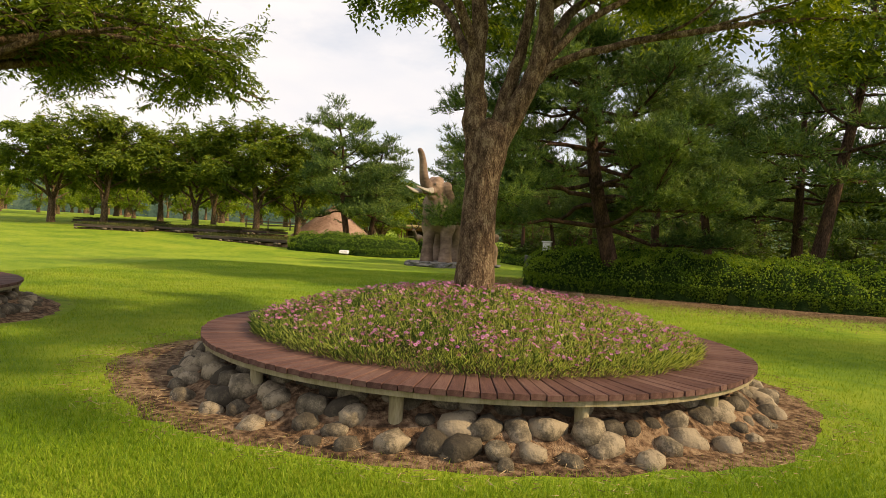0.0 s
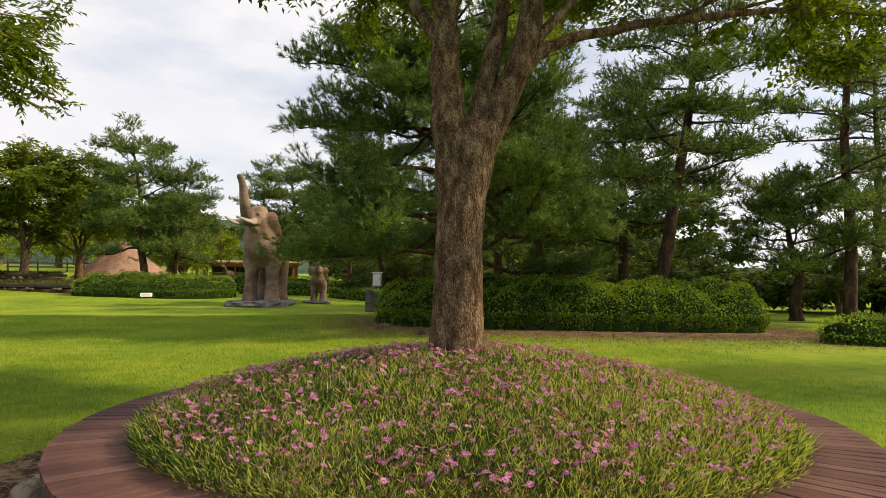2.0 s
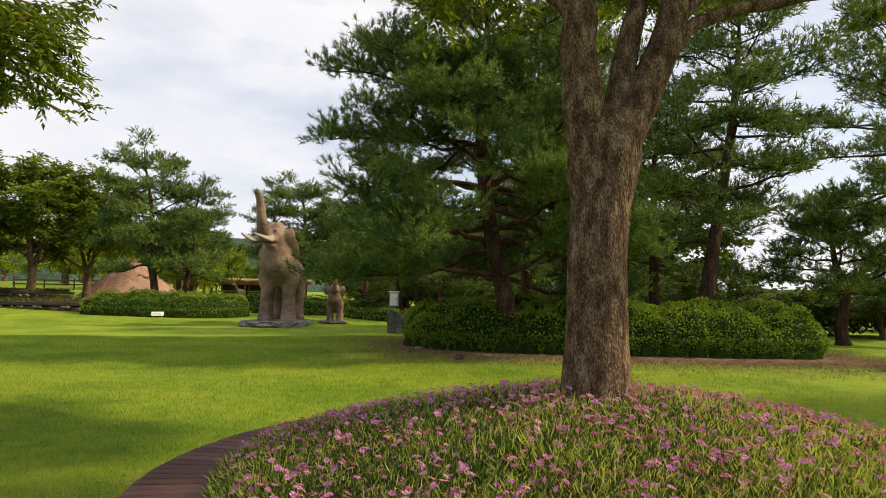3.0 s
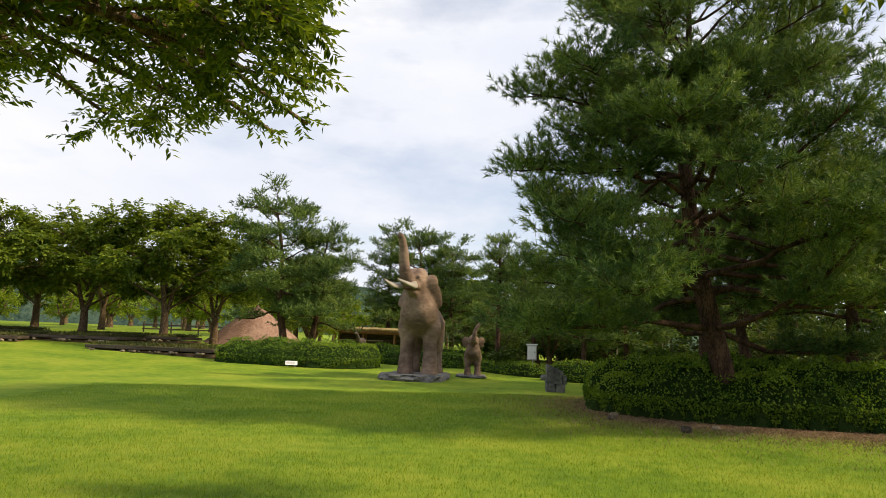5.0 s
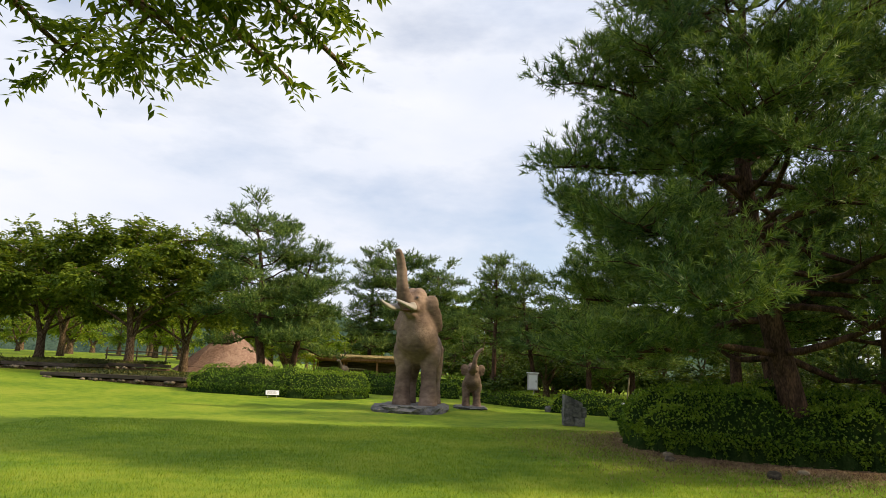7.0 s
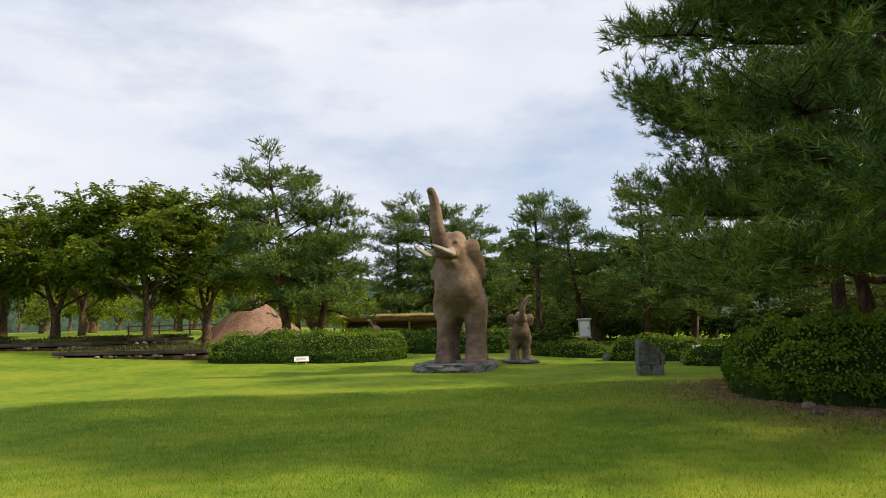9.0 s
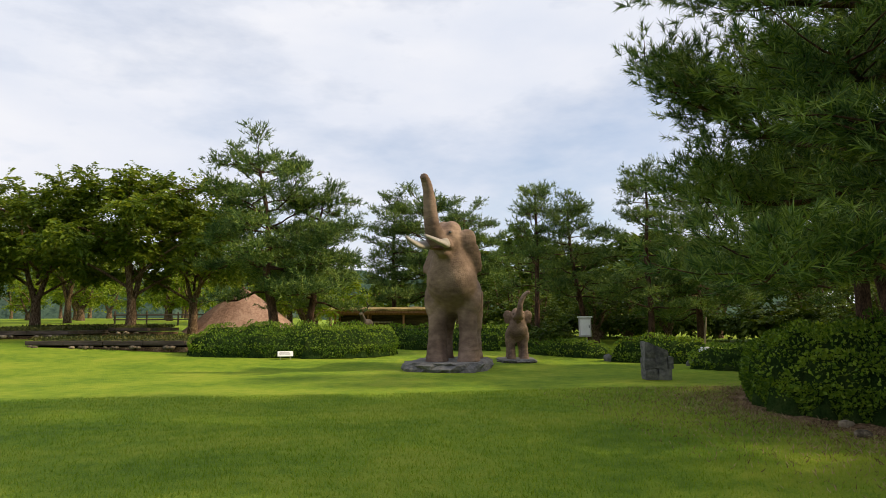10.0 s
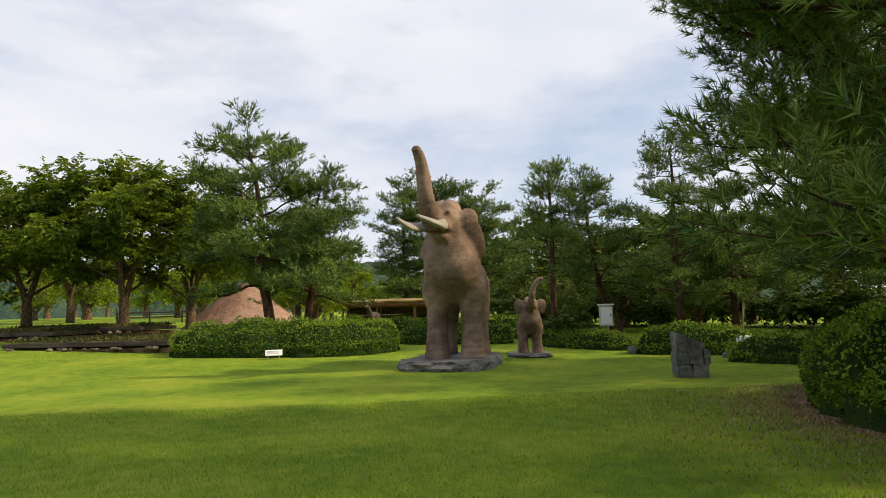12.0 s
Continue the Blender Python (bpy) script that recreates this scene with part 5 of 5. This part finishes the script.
stag = part("stag_statue", bm, STATUE_DARK, None, "dark antlered stag statue before the straw-roofed shelter", True)
stag.matrix_basis = pose(-3.55, 47.0, gz(-3.55, 47.0), 0, 0, -30) @ Matrix.Scale(0.8, 4)
tagged(stag, category="statue")

# ---- timber-edged terraces ----
def terrace(x, y, W, D, turn, h, label, seed):
    r = np.random.default_rng(seed)
    ob = root("terrace_bed", pose(x, y, gz(x, y) - 0.05, 0, 0, turn), label, "planting bed", "terraced beds")
    bm = bmesh.new()
    bmesh.ops.create_grid(bm, x_segments=30, y_segments=12, size=0.5)
    for v in bm.verts:
        u, w = v.co.x, v.co.y
        e = min(1, (0.5 - max(abs(u), abs(w))) * 6)
        v.co = Vector((u * W, w * D, h - 0.04 + 0.11 * e ** 0.5 + 0.06 * noise.noise(Vector((u * 12, w * 5, seed))) if e > 0 else h - 0.05))
    part("planting", bm, COVER_BED, ob, smooth=True)
    n = int(W * D * 150)
    p = np.column_stack([r.uniform(-W / 2, W / 2, n), r.uniform(-D / 2, D / 2, n), np.full(n, h + 0.03) + r.random(n) * 0.10])
    tagged(link("ground_cover", mesh_of("ground_cover", [(*leaves(p, r.normal(size=(n, 3)) + np.array([0, 0, 0.6]), r.uniform(0.08, 0.16, n), 0.06, r, 0.2), 0)], [COVER]), ob), kind="stuff")
    k = int(W / 1.6)
    for q in range(k):
        part("edge_board", box_bm(W / k - 0.015, 0.09, 0.16, ((q + 0.5) * W / k - W / 2, -D / 2, h - 0.14), 0.012), DARK_WOOD, ob)
    for sx in (-1, 1):
        part("edge_board", box_bm(0.09, D, 0.15, (sx * (W / 2 - 0.02), 0, h - 0.14), 0.012), DARK_WOOD, ob)
    part("bank", box_bm(W - 0.05, D - 0.05, h - 0.1, (0, 0.05, -0.1)), SOIL, ob)
    kinds = [stone_mesh("stone", r, ROCK, 1, 0.2, (1.2, 0.8, 0.7), 0.3) for _ in range(3)]
    for q in range(int(W * 2.6)):
        s = r.uniform(0.07, 0.14)
        link("stone", kinds[q % 3], ob, m=pose(r.uniform(-W / 2, W / 2), -D / 2 - r.uniform(0.02, 0.25), 0.07, 0, 0, r.uniform(0, 360)) @ Matrix.Scale(s, 4))
    return ob


terrace(-12.7, 38.7, 6.6, 3.2, -18, 0.28, "planting bed edged with dark boards over stones", 1)
terrace(-19.4, 43.6, 7.0, 3.4, -8, 0.28, "planting bed with low brown ground cover", 2)
terrace(-22.6, 40.9, 4.2, 2.6, 12, 0.28, "short planting bed edged with dark boards", 3)
terrace(-16.7, 46.4, 6.4, 3.2, -10, 0.28, "upper planting bed below the trees", 4)
terrace(-25.6, 47.2, 6.0, 3.0, -4, 0.28, "planting bed up the lawn", 6)

# ---- fence on the far lawn ----
fence = root("fence", pose(-14, 57.5, gz(-14, 57.5)), "low dark timber rail fence on the far lawn", "fence")
for k in range(5):
    x = -6 + k * 2.0
    part("post", box_bm(0.09, 0.09, 0.95, (x, 0, gz(-14 + x, 57.5) - gz(-14, 57.5) - 0.1), 0.01), DARK_WOOD, fence)
for zz in (0.45, 0.75):
    part("rail", box_bm(8.2, 0.05, 0.09, (-2, -0.07, zz), 0.01), DARK_WOOD, fence)

# ---- distance: wooded hills and water ----
def hills(name, x0, x1, y, height, seed, label):
    n, rows = 160, 8
    xs = np.linspace(x0, x1, n)
    V = []
    for k in range(rows):
        t = k / (rows - 1)
        for x in xs:
            w = noise.noise(Vector((x * 0.006, seed, 0))) * 0.55 + 0.25 * noise.noise(Vector((x * 0.02, seed, 4))) + 0.72
            rag = 1.2 * noise.noise(Vector((x * 0.25, t * 9, seed)))
            V.append((x, y + 120 * t, max(0, height * w * math.sin(t * math.pi / 2)) - 3 + rag * t))
    F = [[k * n + q, k * n + q + 1, (k + 1) * n + q + 1, (k + 1) * n + q] for k in range(rows - 1) for q in range(n - 1)]
    return tagged(link(name, mesh_of(name, [(np.array(V), np.array(F), 0)], [HILL], True)), label, "hill", kind="structure")


hills("backdrop_hills", -620, 330, 430, 62, 2.0, "distant wooded ridge, its green blued for haze")
hills("backdrop_hills", 280, 900, 520, 20, 5.0, "low distant wooded ridge beyond the water")
wv = np.array([(34, 26, 0.25), (420, 26, 0.25), (420, 330, 0.25), (90, 330, 0.25)])
tagged(link("water", mesh_of("water", [(wv, np.array([[0, 1, 2, 3]]), 0)], [WATER])), "pale still water seen between the trees", "water", kind="structure")

# ---- grass along the walk ----
gr = np.random.default_rng(91)
n = 420000
x, y = gr.uniform(-10.5, 7.5, n), -1.5 + 26 * gr.random(n) ** 1.15
n2 = 170000                                       # longer grass about the first planter
x = np.concatenate([x, gr.normal(0.8, 2.6, n2)])
y = np.concatenate([y, gr.normal(2.6, 1.2, n2)])
n = n + n2
near = np.minimum(np.hypot(x - np.interp(y, [0, 3, 6, 10, 14, 25], [0.3, -1.4, -3.4, -4.1, -2.9, -1.5]), 0) / 5, 2.5)
keep = (np.hypot(x - PX, y - PY) > PR + 0.16 + 0.6 * np.sqrt(gr.random(n))) & (np.hypot(x - LX, y - LY) > PR + 0.7) & (gr.random(n) < np.clip(1.25 - 0.4 * near, 0.15, 1)) & ~(inside(MULCH, x, y) & (gr.random(n) < 0.25 + 0.7 * np.clip(edge_dist(MULCH, x, y) / 0.7, 0, 1)))
x, y = x[keep], y[keep]
n = len(x)
gp = np.column_stack([x, y, ground_z(x, y) - 0.004 + 0.02 * np.sin(x * 0.7 + 1) * np.sin(y * 0.6) * (y > 14)])
gd = np.column_stack([gr.normal(size=(n, 2)) * 0.45, np.ones(n)])
tall_ = 0.03 + 0.025 * gr.random(n)
tagged(link("grass", mesh_of("grass", [(*blades(gp, gd, tall_, 0.005 + 0.005 * gr.random(n), gr), 0)], [BLADE])), "short mown green grass blades", "grass", kind="stuff")

# dry grass that thins out from the hedge's soil into the lawn
n = 210000
x, y = gr.uniform(-0.5, 14, n), gr.uniform(12.0, 24.5, n)
out = np.where(inside(MULCH, x, y), -edge_dist(MULCH, x, y), edge_dist(MULCH, x, y))
keep = (out > -0.8) & (gr.random(n) < np.exp(-np.maximum(out, 0) / 0.85)) & ~inside(BIG, x, y)
x, y = x[keep], y[keep]
n = len(x)
dp = np.column_stack([x, y, ground_z(x, y) + 0.004 + 0.02 * np.sin(x * 0.7 + 1) * np.sin(y * 0.6) * (y > 14)])
dd = np.column_stack([gr.normal(size=(n, 2)) * 0.9, np.ones(n)])
tagged(link("dry_grass", mesh_of("dry_grass", [(*blades(dp, dd, 0.035 + 0.04 * gr.random(n), 0.006 + 0.007 * gr.random(n), gr), 0)], [STRAW])), "thin dry brown grass along the hedge's soil", "grass", kind="stuff")
